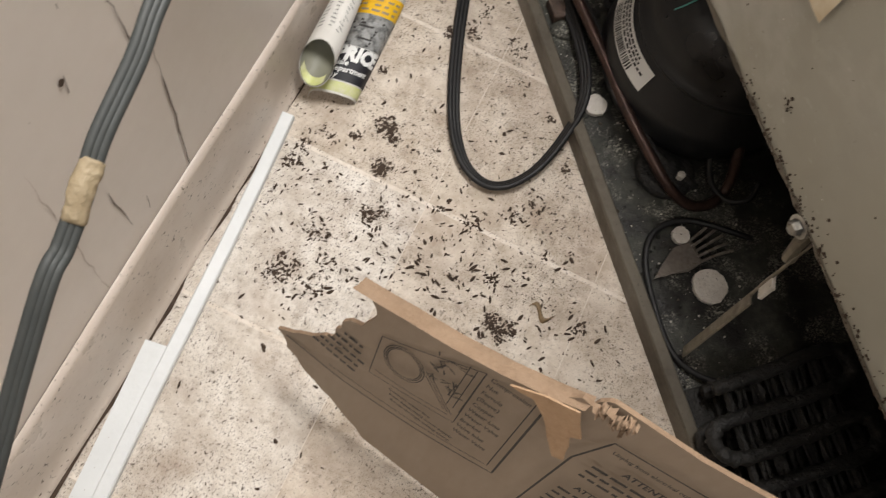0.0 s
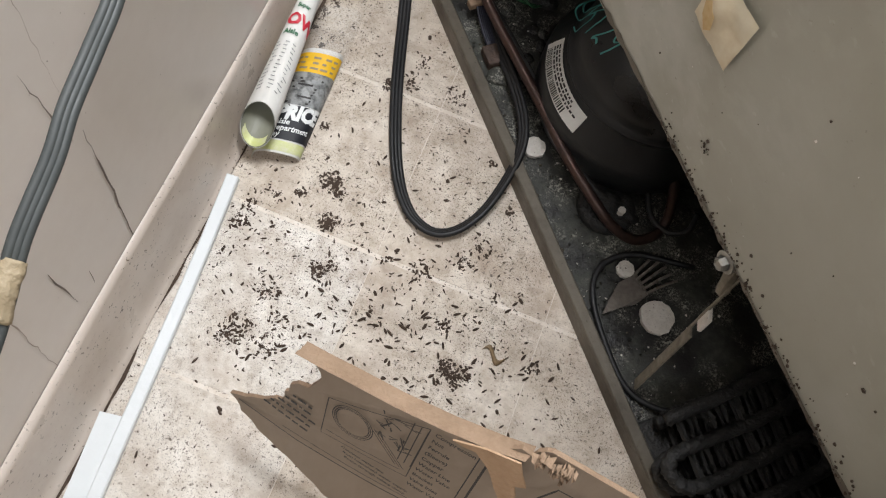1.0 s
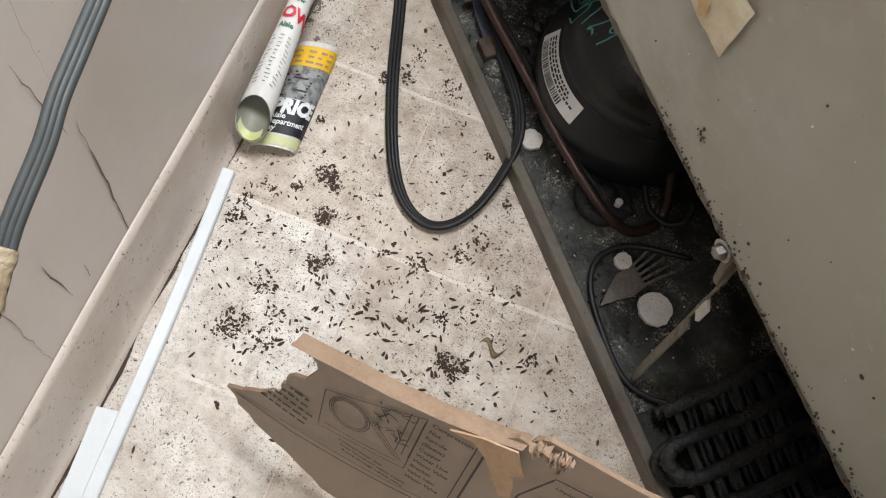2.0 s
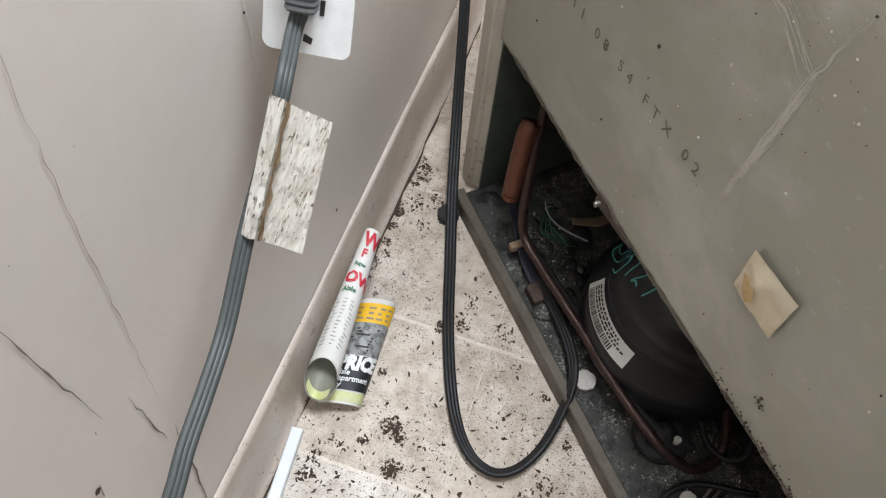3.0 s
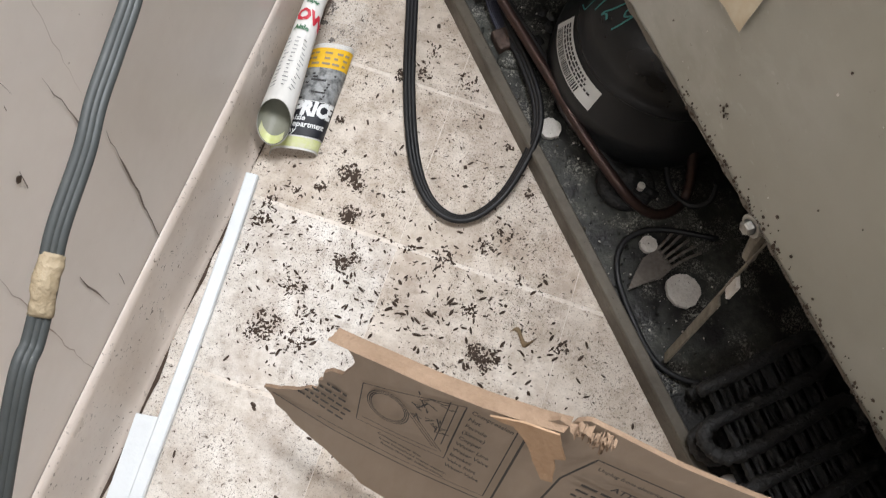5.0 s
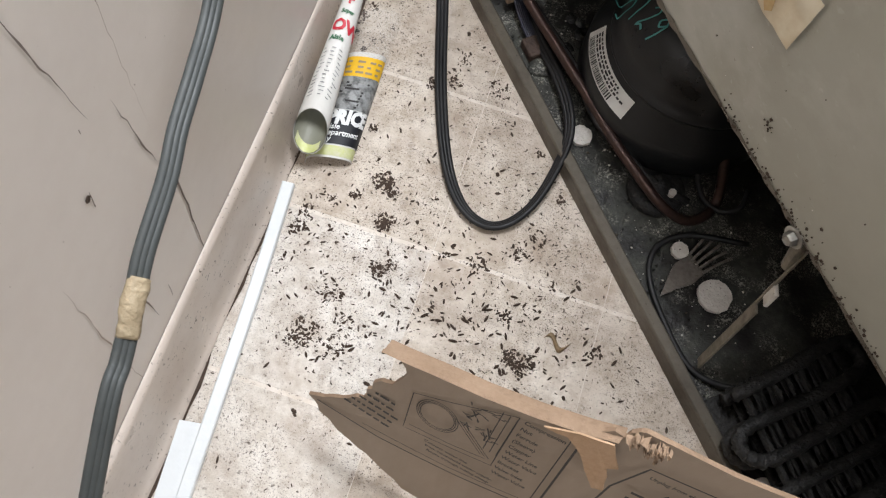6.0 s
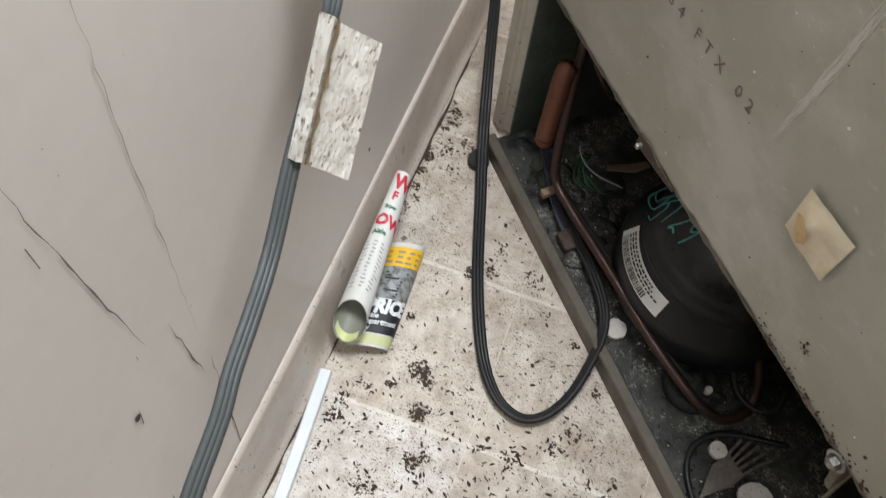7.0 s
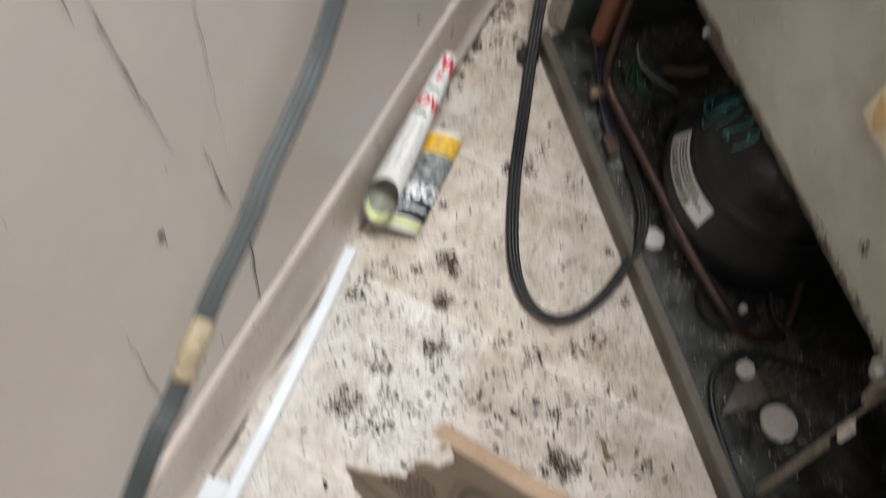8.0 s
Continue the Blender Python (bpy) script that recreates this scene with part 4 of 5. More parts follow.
for b, w, h in ((0.036, 0.0112, 0.015), (0.046, 0.0122, 0.018), (0.052, 0.0124, 0.019), (0.056, 0.0132, 0.021), (0.085, 0.0175, 0.026), (0.100, 0.0195, 0.027), (0.112, 0.0185, 0.026), (0.124, 0.015, 0.02)):
    ring = []
    for k in range(16):
        a = 2 * math.pi * k / 16
        ca, sa = math.cos(a), math.sin(a)
        ca, sa = math.copysign(abs(ca) ** 0.6, ca), math.copysign(abs(sa) ** 0.6, sa)
        ring.append(bm.verts.new(plug_pt(-0.003 + w * ca, b, 0.006 + h / 2 + h / 2 * sa)))
    rings.append(ring)
for a, b in zip(rings, rings[1:]):
    for k in range(16):
        bm.faces.new((a[k], a[(k + 1) % 16], b[(k + 1) % 16], b[k]))
bm.faces.new(rings[0])
bm.faces.new(rings[-1])
plug = part("plug", bm, GREY_PLUG, gc, "grey moulded plug", True)
for k in range(3):
    b = 0.0385 + 0.0052 * k
    prof = [(-0.003 + (0.0124 + 0.0004 * k) * math.copysign(abs(math.cos(q)) ** 0.6, math.cos(q)), 0.006 + (0.0172 + k * 0.001) / 2 + (0.019 + k * 0.001) / 2 * math.copysign(abs(math.sin(q)) ** 0.6, math.sin(q))) for q in [2 * math.pi * j / 16 for j in range(16)]]
    bm = bmesh.new()
    r0 = [bm.verts.new(plug_pt(a, b, h)) for a, h in prof]
    r1 = [bm.verts.new(plug_pt(a, b + 0.003, h)) for a, h in prof]
    for j in range(16):
        bm.faces.new((r0[j], r0[(j + 1) % 16], r1[(j + 1) % 16], r1[j]))
    bm.faces.new(r0)
    bm.faces.new(r1)
    part("ridge", bm, GREY_PLUG, plug)
start = plug_pt(-0.003, 0.040, 0.014) + GO
grey_pts = [start, start + Vector((-0.001, -0.010, -0.010)), (0.045, 0.3333, 0.4824), (0.047, 0.3093, 0.4634), (0.049, 0.2822, 0.4481), (0.0505, 0.2615, 0.4349), (0.056, 0.2221, 0.4134), (0.062, 0.1889, 0.4124), (0.066, 0.1609, 0.4109), (0.07, 0.1384, 0.4068), (0.073, 0.1041, 0.4005), (0.076, 0.0815, 0.3914), (0.078, 0.0609, 0.3835), (0.081, 0.0345, 0.3777), (0.088, -0.08, 0.30), (0.095, -0.22, 0.19), (0.10, -0.36, 0.09), (0.12, -0.50, 0.02), (0.14, -0.66, 0.008)]
for k in (-1, 0, 1):
    prof = [(0.0025 * k + x, y) for x, y in ring_profile(0.0024, 12, 0.95)]
    part("conductor", swept([Vector(p) - GO for p in grey_pts], prof, 8, turn=lambda s: 40 - 10 * s), GREY_CORD, gc, smooth=True)


# glue patch on the cord
bm = swept([Vector(p) - GO for p in ((0.0745, 0.0956, 0.3972), (0.076, 0.0833, 0.3942), (0.0772, 0.0714, 0.3869))], ring_profile(0.0053, 12, 0.66), 8, turn=lambda s: 35)
for v in bm.verts:
    v.co += Vector((noise.noise(v.co * 300), noise.noise(v.co * 300 + Vector((5, 0, 0))), noise.noise(v.co * 300 + Vector((0, 7, 0))))) * 0.0012
part("glue_patch", bm, TAPE_BROWN, gc, "tan flaking glue residue", True)

# tape tag folded round the cord
TAG_O = Vector((0.0581, 0.2984, 0.4465))
tag = thing("tape_tag", "dirty white tape tag folded round the grey cord", "tape", m=Matrix.Translation(TAG_O))
TL, TR, BR, BL = (Vector(p) - TAG_O for p in ((0.0433, 0.3213, 0.4781), (0.0689, 0.3322, 0.4584), (0.073, 0.2754, 0.4149), (0.0475, 0.2657, 0.4331)))
nrm = (TR - TL).cross(BL - TL).normalized()
if nrm.z < 0:
    nrm = -nrm
bm = bmesh.new()
rows = []
for i in range(17):
    row = []
    for j in range(13):
        u, v = -0.12 + 1.12 * j / 12, i / 16
        p = TL * (1 - u) * (1 - v) + TR * u * (1 - v) + BR * u * v + BL * (1 - u) * v
        fold = 0.0080 * max(0.0, 1 - ((u - 0.03) / 0.17) ** 2) ** 0.5 if abs(u - 0.03) < 0.17 else 0.0
        wav = 0.0012 * noise.noise(Vector((u * 5, v * 7, 0)))
        edge = 0.0012 * noise.noise(Vector((u * 11, v * 9, 4)))
        row.append(bm.verts.new(p + nrm * (fold + wav + 0.0030) + (BL - TL).normalized() * (edge if i in (0, 16) else 0)))
    rows.append(row)
for a, b in zip(rows, rows[1:]):
    for k in range(12):
        bm.faces.new((a[k], a[k + 1], b[k + 1], b[k]))
bmesh.ops.solidify(bm, geom=list(bm.faces), thickness=0.0006)
part("tape", bm, TAPE, tag)
bm = bmesh.new()
rows = []
for i in range(13):
    v = i / 12
    row = []
    for j in range(5):
        u = 0.09 + 0.012 * math.sin(i * 2.3) + (0.15 + 0.035 * math.sin(i * 1.7) + 0.02 * math.sin(i * 4.1)) * j / 4
        p = TL * (1 - u) * (1 - v) + TR * u * (1 - v) + BR * u * v + BL * (1 - u) * v
        fold = 0.0080 * max(0.0, 1 - ((u - 0.03) / 0.17) ** 2) ** 0.5 if abs(u - 0.03) < 0.17 else 0.0
        row.append(bm.verts.new(p + nrm * (fold + 0.0048)))
    rows.append(row)
for a, b in zip(rows, rows[1:]):
    for k in range(4):
        bm.faces.new((a[k], a[k + 1], b[k + 1], b[k]))
part("stain", bm, STAIN, tag, "brown glue stain along the fold")

# ---------------------------------------------------------------- white vinyl strips by the wall
strip = thing("vinyl_strip", "long narrow white vinyl corner strip on the floor", "trim strip", m=Matrix.Translation((0.03, 0.12, 0)))
bm = bmesh.new()
prof = [(-0.0060, 0.0), (-0.0060, 0.007), (-0.0048, 0.0082), (0.0048, 0.0075), (0.0060, 0.0060), (0.0060, 0.0)]
rows = []
for k in range(25):
    t = k / 24
    y = 0.309 - 0.85 * t
    x = 0.0190 + 0.0852 * (0.309 - y) + 0.0012 * math.sin(t * 12)
    rows.append([bm.verts.new((x + px - 0.03, y - 0.12 + px * 0.12, pz)) for px, pz in prof])
for a, b in zip(rows, rows[1:]):
    for k in range(6):
        bm.faces.new((a[k], a[(k + 1) % 6], b[(k + 1) % 6], b[k]))
bm.faces.new(rows[0])
bm.faces.new(rows[-1])
part("strip", bm, STRIP, strip)
piece = thing("vinyl_strip", "short flat white vinyl offcut beside the strip", "trim strip", m=Matrix.Translation((0.028, -0.08, 0)))
bm = slab([(-0.0145, 0.1479), (0.0056, 0.1508), (0.0301, -0.0938), (0.0089, -0.0922)], 0.0035, lambda a, b, h: Vector((a, b, 0.0006 + h)))
part("offcut", bm, STRIP, piece)

# ---------------------------------------------------------------- curled price sign in its clear sleeve
SO = Vector((0.045, 0.345, 0))
sign = thing("price_sign", "curled paper price sign in a clear sleeve beside the cove base", "price sign", m=Matrix.Translation(SO))


def roll_pt(u, ang, out=0.0):
    """u: share of the length away from the open end; ang: degrees round the roll, 90 is up."""
    r = 0.0165 - 0.0080 * u + out
    c = Vector((0.0282, 0.3502, 0.0443)).lerp(Vector((0.0188, 0.5138, 0.0664)), u) - SO
    a = radians(ang)
    return c + Vector((math.cos(a) * r, 0.016 * math.sin(a) * (1 - u), math.sin(a) * r))


def flat_pt(u, v, out=0.0):
    """The printed half: a low arch beside the roll; v runs from the roll to its outer edge."""
    a = radians(205 + (-175) * v)
    c = Vector((0.0465, 0.3446, 0.0106)).lerp(Vector((0.0394, 0.5212, 0.0142)), u) - SO
    w, h = 0.0215 - 0.0026 * u, 0.0170 - 0.0020 * u
    ca, sa = math.cos(radians(180 - 180 * v)), math.sin(radians(180 - 180 * v))
    return c + Vector((ca * (w + out), 0.016 * v - 0.010, -0.0100 + (sa ** 0.6 if sa > 0 else 0) * (h + out)))


def sheet(fn, us, vs):
    bm = bmesh.new()
    rows = [[bm.verts.new(fn(u, v)) for v in vs] for u in us]
    for a, b in zip(rows, rows[1:]):
        for k in range(len(vs) - 1):
            bm.faces.new((a[k], a[k + 1], b[k + 1], b[k]))
    return bm


def span(a, b, n):
    return [a + (b - a) * k / n for k in range(n + 1)]


roll = part("roll", sheet(roll_pt, span(0, 1, 10), span(-110, 250, 34)), PAPER, sign, "white curled paper", True)
rim = part("lime_edge", sheet(lambda u, a: roll_pt(u, a, -0.0016), span(0.004, 0.05, 2), span(-150, -40, 14)), LIME, roll, "faded lime printed edge", True)
# inner lining whose dark colour stands for shade in the roll's mouth
part("roll_inside", sheet(lambda u, a: roll_pt(u, a, -0.0009), span(0.001, 0.8, 8), span(-110, 250, 34)), PAPER_SHADED, roll, "inner face of the roll, shade put into its colour", True)

def roll_text(s, size, u0, ang0, mat, name):
    # letters read across the roll, lines follow one another down its length
    bm = lettering(s, size, lambda a, b: roll_pt(u0 + b / 0.19, ang0 - math.degrees(a / 0.016), 0.0009), bold=size * 0.045)
    part(name, bm, mat, roll)


roll_text("W", 0.030, 0.86, 118, RED, "red_letter")
roll_text("F", 0.017, 0.77, 100, RED, "red_letter")
roll_text("Super", 0.0075, 0.70, 118, GREEN_INK, "green_word")
roll_text("OW", 0.022, 0.57, 140, RED, "red_letter")
roll_text("Aisle", 0.009, 0.50, 130, GREEN_INK, "green_word")
rnd = random.Random(12)
bm = bmesh.new()
for k in range(13):
    u = 0.10 + 0.028 * k
    for j in range(3):
        a0 = 140 - 34 * j - rnd.uniform(0, 10)
        w = rnd.uniform(8, 22)
        vs = [bm.verts.new(roll_pt(uu, aa, 0.0008)) for uu, aa in ((u, a0), (u, a0 - w), (u + 0.006, a0 - w), (u + 0.006, a0))]
        bm.faces.new(vs)
part("small_print", bm, PRINT_GREY, roll)

paper_half = part("printed_half", sheet(flat_pt, span(0.0, 0.70, 8), span(0, 1, 14)), PAPER, sign, "printed paper half", True)
part("lime_band", sheet(lambda u, v: flat_pt(u, v, 0.0006), span(0.012, 0.075, 2), span(0.08, 0.98, 14)), LIME, paper_half, smooth=True)
part("navy_band", sheet(lambda u, v: flat_pt(u, v, 0.0007), span(0.085, 0.305, 4), span(0.04, 1, 14)), NAVY, paper_half, smooth=True)
part("picture_band", sheet(lambda u, v: flat_pt(u, v, 0.0006), span(0.31, 0.53, 4), span(0.05, 1, 14)), PRINT_GREY, paper_half, smooth=True)
part("yellow_band", sheet(lambda u, v: flat_pt(u, v, 0.0008), span(0.53, 0.665, 3), span(0.02, 0.98, 14)), YELLOW, paper_half, smooth=True)


def half_text(s, size, u0, v0, mat, name, stretch=1.0, bold=0.0):
    bm = lettering(s, size, lambda a, b: flat_pt(u0 + b * stretch / 0.19, v0 + a / 0.075, 0.0014), bold=bold)
    part(name, bm, mat, paper_half)


half_text("PRICE", 0.0185, 0.215, 0.30, WHITE, "white_word", 1.25, 0.0011)
half_text("Aisle", 0.0084, 0.178, 0.31, WHITE, "white_word", 1.1, 0.0002)
half_text("Department", 0.0084, 0.138, 0.30, WHITE, "white_word", 1.1, 0.0002)
half_text("Bay", 0.0084, 0.097, 0.30, WHITE, "white_word", 1.1, 0.0002)
bm = bmesh.new()
for k in range(3):
    for j in range(5):
        v0, w = 0.12 + 0.16 * j + rnd.uniform(0, 0.04), rnd.uniform(0.06, 0.12)
        u = 0.55 + 0.036 * k
        bm.faces.new([bm.verts.new(flat_pt(uu, vv, 0.0014)) for uu, vv in ((u, v0), (u, v0 + w), (u + 0.014, v0 + w), (u + 0.014, v0))])
part("printed_row", bm, TAPE_BROWN, paper_half)
bm = bmesh.new()
for k in range(9):
    u, v0 = 0.32 + 0.02 * k, rnd.uniform(0.15, 0.5)
    w = rnd.uniform(0.15, 0.45)
    bm.faces.new([bm.verts.new(flat_pt(uu, vv, 0.0012)) for uu, vv in ((u, v0), (u, v0 + w), (u + 0.012, v0 + w), (u + 0.012, v0))])
part("picture_detail", bm, INK, paper_half)
part("sleeve", sheet(lambda u, v: flat_pt(u, v, 0.0026), span(0.66, 1.0, 8), span(0.0, 1.0, 16)), SLEEVE, sign, "clear plastic sleeve", True)

# ---------------------------------------------------------------- torn cardboard cover leaning on the fridge base
CA = Vector((0.1782, 0.1445, 0.2330))
EX, EY = Vector((0.983, -0.1837, -0.007)) * 0.82, Vector((0.0516, 0.2391, 0.9696)) * 0.82
CN = EX.cross(EY).normalized()
if CN.y > 0:
    CN = -CN
board = thing("cardboard_panel", "torn brown cardboard cover printed with diagrams, leaning by the refrigerator base", "cardboard", m=Matrix.Translation((0.24, 0.08, 0)))
CO = Vector((0.24, 0.08, 0))


def on_card(a, b, h=0.0):
    bow = 0.006 * math.sin(a * 9 + 0.5)
    return CA + EX * a + EY * b + CN * (h + bow) - CO


torn_left = jagged([(-0.002, -0.006), (0.012, -0.012), (0.019, -0.020), (0.014, -0.060), (-0.004, -0.080), (-0.006, -0.110), (-0.020, -0.138), (-0.040, -0.165), (-0.061, -0.190)], 0.0035, 0.010, 4)
low_left = jagged([(-0.061, -0.190), (-0.045, -0.212), (-0.020, -0.230), (0.005, -0.240), (0.027, -0.251), (0.050, -0.262), (0.062, -0.275)], 0.004, 0.009, 5)
torn_top = jagged([(0.150, 0.045), (0.120, 0.030), (0.080, 0.016), (0.040, 0.006), (-0.002, -0.006)], 0.0010, 0.012, 6)
outline = torn_left[:-1] + low_left + [(0.20, -0.283), (0.42, -0.262), (0.46, -0.10), (0.44, 0.10)] + jagged([(0.44, 0.10), (0.32, 0.092), (0.25, 0.080), (0.185, 0.080)], 0.0008, 0.02, 9)[1:] \
    + jagged([(0.182, 0.076), (0.178, 0.060), (0.168, 0.062), (0.160, 0.048), (0.150, 0.045)], 0.003, 0.007, 8)[:-1] + torn_top[:-1]
bm = bmesh.new()
face = [bm.verts.new(on_card(a, b, 0.003)) for a, b in outline]
rear = [bm.verts.new(on_card(a, b, 0.0)) for a, b in outline]
fa, fb = bm.faces.new(face), bm.faces.new(rear[::-1])
for k in range(len(outline)):
    j = (k + 1) % len(outline)
    fc = bm.faces.new((face[k], rear[k], rear[j], face[j]))
    fc.material_index = 1
sheet_ob = part("sheet", bm, [CARD, CARD_RAW], board, "brown printed cardboard")

# folded-over top edge, paler than the face
bm = bmesh.new()
pts = [(-0.004, -0.007, 0.0012), (0.02, 0.0, 0.0035), (0.04, 0.007, 0.0040), (0.08, 0.018, 0.0048), (0.12, 0.032, 0.006), (0.155, 0.047, 0.006), (0.175, 0.058, 0.004)]
rows = []
for k, (a, b, w) in enumerate(pts):
    w = 0.6 * w
    rows.append([bm.verts.new(on_card(a, b - w, 0.0045)), bm.verts.new(on_card(a, b, 0.0075)), bm.verts.new(on_card(a + 0.002, b + w * 0.7, 0.001)), bm.verts.new(on_card(a + 0.002, b + w * 0.2, -0.004))])
for r0, r1 in zip(rows, rows[1:]):
    for k in range(3):
        bm.faces.new((r0[k], r0[k + 1], r1[k + 1], r1[k]))
part("folded_edge", bm, CARD_RAW, sheet_ob, "pale folded edge")
# hanging torn flap
flap = jagged([(0.128, 0.030), (0.146, 0.034), (0.160, 0.020), (0.172, 0.002), (0.186, -0.018), (0.194, -0.014), (0.188, 0.006), (0.183, 0.018), (0.189, 0.026), (0.180, 0.040), (0.174, 0.056), (0.150, 0.047)], 0.0018, 0.009, 12)
part("torn_flap", slab(flap, 0.0012, lambda a, b, h: on_card(a, b, 0.008 + h + 0.03 * max(0.0, 0.02 - b) * 2)), CARD_TORN, sheet_ob, "light brown torn paper flap")
rnd = random.Random(77)
bm = bmesh.new()
for k in range(46):
    a, b = rnd.uniform(0.176, 0.204), 0.070 + rnd.uniform(-0.008, 0.010)
    s = rnd.uniform(0.0010, 0.0030)
    slab([(a, b), (a + s, b + rnd.uniform(-0.003, 0.003)), (a + s * 0.8, b + s * 0.6), (a + rnd.uniform(-0.002, 0.002), b + s * 0.5)], 0.0008, lambda x, y, h: on_card(x, y, 0.003 + h + rnd.uniform(0, 0.008)), bm)
tagged(part("torn_fibre", bm, CARD_RAW, sheet_ob), kind="stuff")


def card_line(pts, width, name="printed_line"):
    part(name, stroke(pts, width * 1.5, lambda a, b: on_card(a, b, 0.0036)), INK, sheet_ob)


def card_text(s, size, a0, b0, tall=1.0, bold=0.0):
    part("printed_word", lettering(s, size, lambda a, b: on_card(a0 + a, b0 + b * tall + a * 0.10, 0.0036), bold=bold + size * 0.02), INK, sheet_ob)


def dense(pts, n=10):
    out = []
    for (ax, ay), (bx, by) in zip(pts, pts[1:]):
        out += [(ax + (bx - ax) * k / n, ay + (by - ay) * k / n) for k in range(n)]
    return out + [pts[-1]]


card_line(dense([(-0.050, -0.186), (0.018, -0.181), (0.10, -0.160), (0.172, -0.138), (0.158, 0.030)]), 0.0013)
card_line(dense([(0.0, -0.172), (0.09, -0.152), (0.164, -0.130), (0.152, 0.020)]), 0.0007)
card_line(dense([(0.032, -0.050), (0.036, -0.124), (0.118, -0.098), (0.112, 0.010)]), 0.0006)
card_line(dense([(0.032, -0.050), (0.06, -0.030), (0.112, 0.010)]), 0.0006)
for r in (0.9, 0.82, 1.0):
    card_line([(0.058 + 0.019 * r * math.cos(2 * math.pi * k / 28), -0.066 + 0.026 * r * math.sin(2 * math.pi * k / 28)) for k in range(29)], 0.0006, "printed_coil")
card_line(dense([(0.040, -0.112), (0.075, -0.104), (0.110, -0.092)]), 0.0006)
for k in range(3):
    card_line(dense([(0.072 + 0.004 * k, -0.050), (0.105 + 0.004 * k, -0.088)]), 0.0006)
    card_line(dense([(0.100 + 0.006 * k, 0.004), (0.104 + 0.006 * k, -0.075)]), 0.0006)
rnd = random.Random(40)
for k in range(20):
    a, b = rnd.uniform(0.074, 0.108), rnd.uniform(-0.055, 0.0)
    card_line([(a, b), (a + rnd.uniform(-0.006, 0.007), b + rnd.uniform(-0.01, 0.01)), (a + rnd.uniform(-0.005, 0.007), b + rnd.uniform(-0.012, 0.006))], 0.0009, "printed_valve")
for k, s in enumerate(("Compression", "Nut", "Ferrule", "(Sleeve)", "Copper", "Water Line", "Water Valve", "Bracket", "Valve Inlet", "Water Valve")):
    card_text(s, 0.0062, 0.117 + 0.0012 * k * 0.4, 0.004 - 0.0128 * k, 1.45)
for k, s in enumerate(("Connect water line", "from household water supply.", "Route through tubing clamp")):
    card_text(s, 0.0055, 0.058 + 0.003 * k, -0.127 - 0.0085 * k, 1.2)
for k in range(5):
    bm = bmesh.new()
    a = 0.002 - 0.0065 * k
    while a < 0.022 + 0.001 * k:
        w = rnd.uniform(0.003, 0.009)
        b = -0.095 - 0.013 * k
        bm.faces.new([bm.verts.new(on_card(x, y + (x - a) * 0.1, 0.0036)) for x, y in ((a, b), (a + w, b), (a + w, b + 0.004), (a, b + 0.004))])
        a += w + 0.002
    part("printed_row", bm, INK, sheet_ob)
card_line(dense([(0.455, 0.050), (0.34, 0.052), (0.208, 0.036), (0.199, -0.02), (0.206, -0.20)]), 0.0012)
card_text("CAUTION", 0.0085, 0.275, 0.030, 1.3, 0.0001)
card_text("Unplug from electrical outlet before servicing", 0.0055, 0.213, 0.021, 1.4)
card_text("ATTENTION SERVICER", 0.0085, 0.232, 0.000, 1.4, 0.0001)
for k in range(3):
    bm = bmesh.new()
    a = 0.214
    b = -0.016 - 0.012 * k
    while a < 0.43:
        w = rnd.uniform(0.004, 0.014)
        bm.faces.new([bm.verts.new(on_card(x, y + (x - 0.214) * 0.1, 0.0036)) for x, y in ((a, b), (a + w, b), (a + w, b + 0.0042), (a, b + 0.0042))])
        a += w + 0.0025
    part("printed_row", bm, INK, sheet_ob)
card_text("ATTENTION", 0.0085, 0.222, -0.066, 1.4, 0.0001)
for k in range(8):
    bm = bmesh.new()
    a = 0.214
    b = -0.082 - 0.013 * k
    while a < 0.43:
        w = rnd.uniform(0.004, 0.014)
        bm.faces.new([bm.verts.new(on_card(x, y + (x - 0.214) * 0.1, 0.0036)) for x, y in ((a, b), (a + w, b), (a + w, b + 0.0042), (a, b + 0.0042))])
        a += w + 0.0025
    part("printed_row", bm, INK, sheet_ob)

# ---------------------------------------------------------------- litter on the floor
rnd = random.Random(2)
verts, faces = [], []


def flake(x, y, s, long=1.6):
    """A dark crumb: an uneven, slightly raised six-sided chip."""
    a0, tall = rnd.uniform(0, math.pi), s * rnd.uniform(0.25, 0.6)
    n = 6
    i = len(verts)
    for k in range(n):
        a = 2 * math.pi * k / n
        r = s * rnd.uniform(0.55, 1.0)
        px, py = r * long * math.cos(a), r * math.sin(a) * 0.7
        verts.append((x + px * math.cos(a0) - py * math.sin(a0), y + px * math.sin(a0) + py * math.cos(a0), 0.0002))
    verts.append((x + rnd.uniform(-0.3, 0.3) * s, y + rnd.uniform(-0.3, 0.3) * s, tall))
    for k in range(n):
        faces.append((i + k, i + (k + 1) % n, i + n))


def free(x, y):
    inside = (Vector((x, y, 0)) - O).dot(NY) > -0.004
    return 0.014 < x and not inside


def litter(n, cx_, cy_, sx, sy, small, big):
    for _ in range(n):
        x, y = rnd.gauss(cx_, sx), rnd.gauss(cy_, sy)
        if free(x, y):
            flake(x, y, small + (big - small) * rnd.random() ** 4, rnd.uniform(1.1, 2.3))


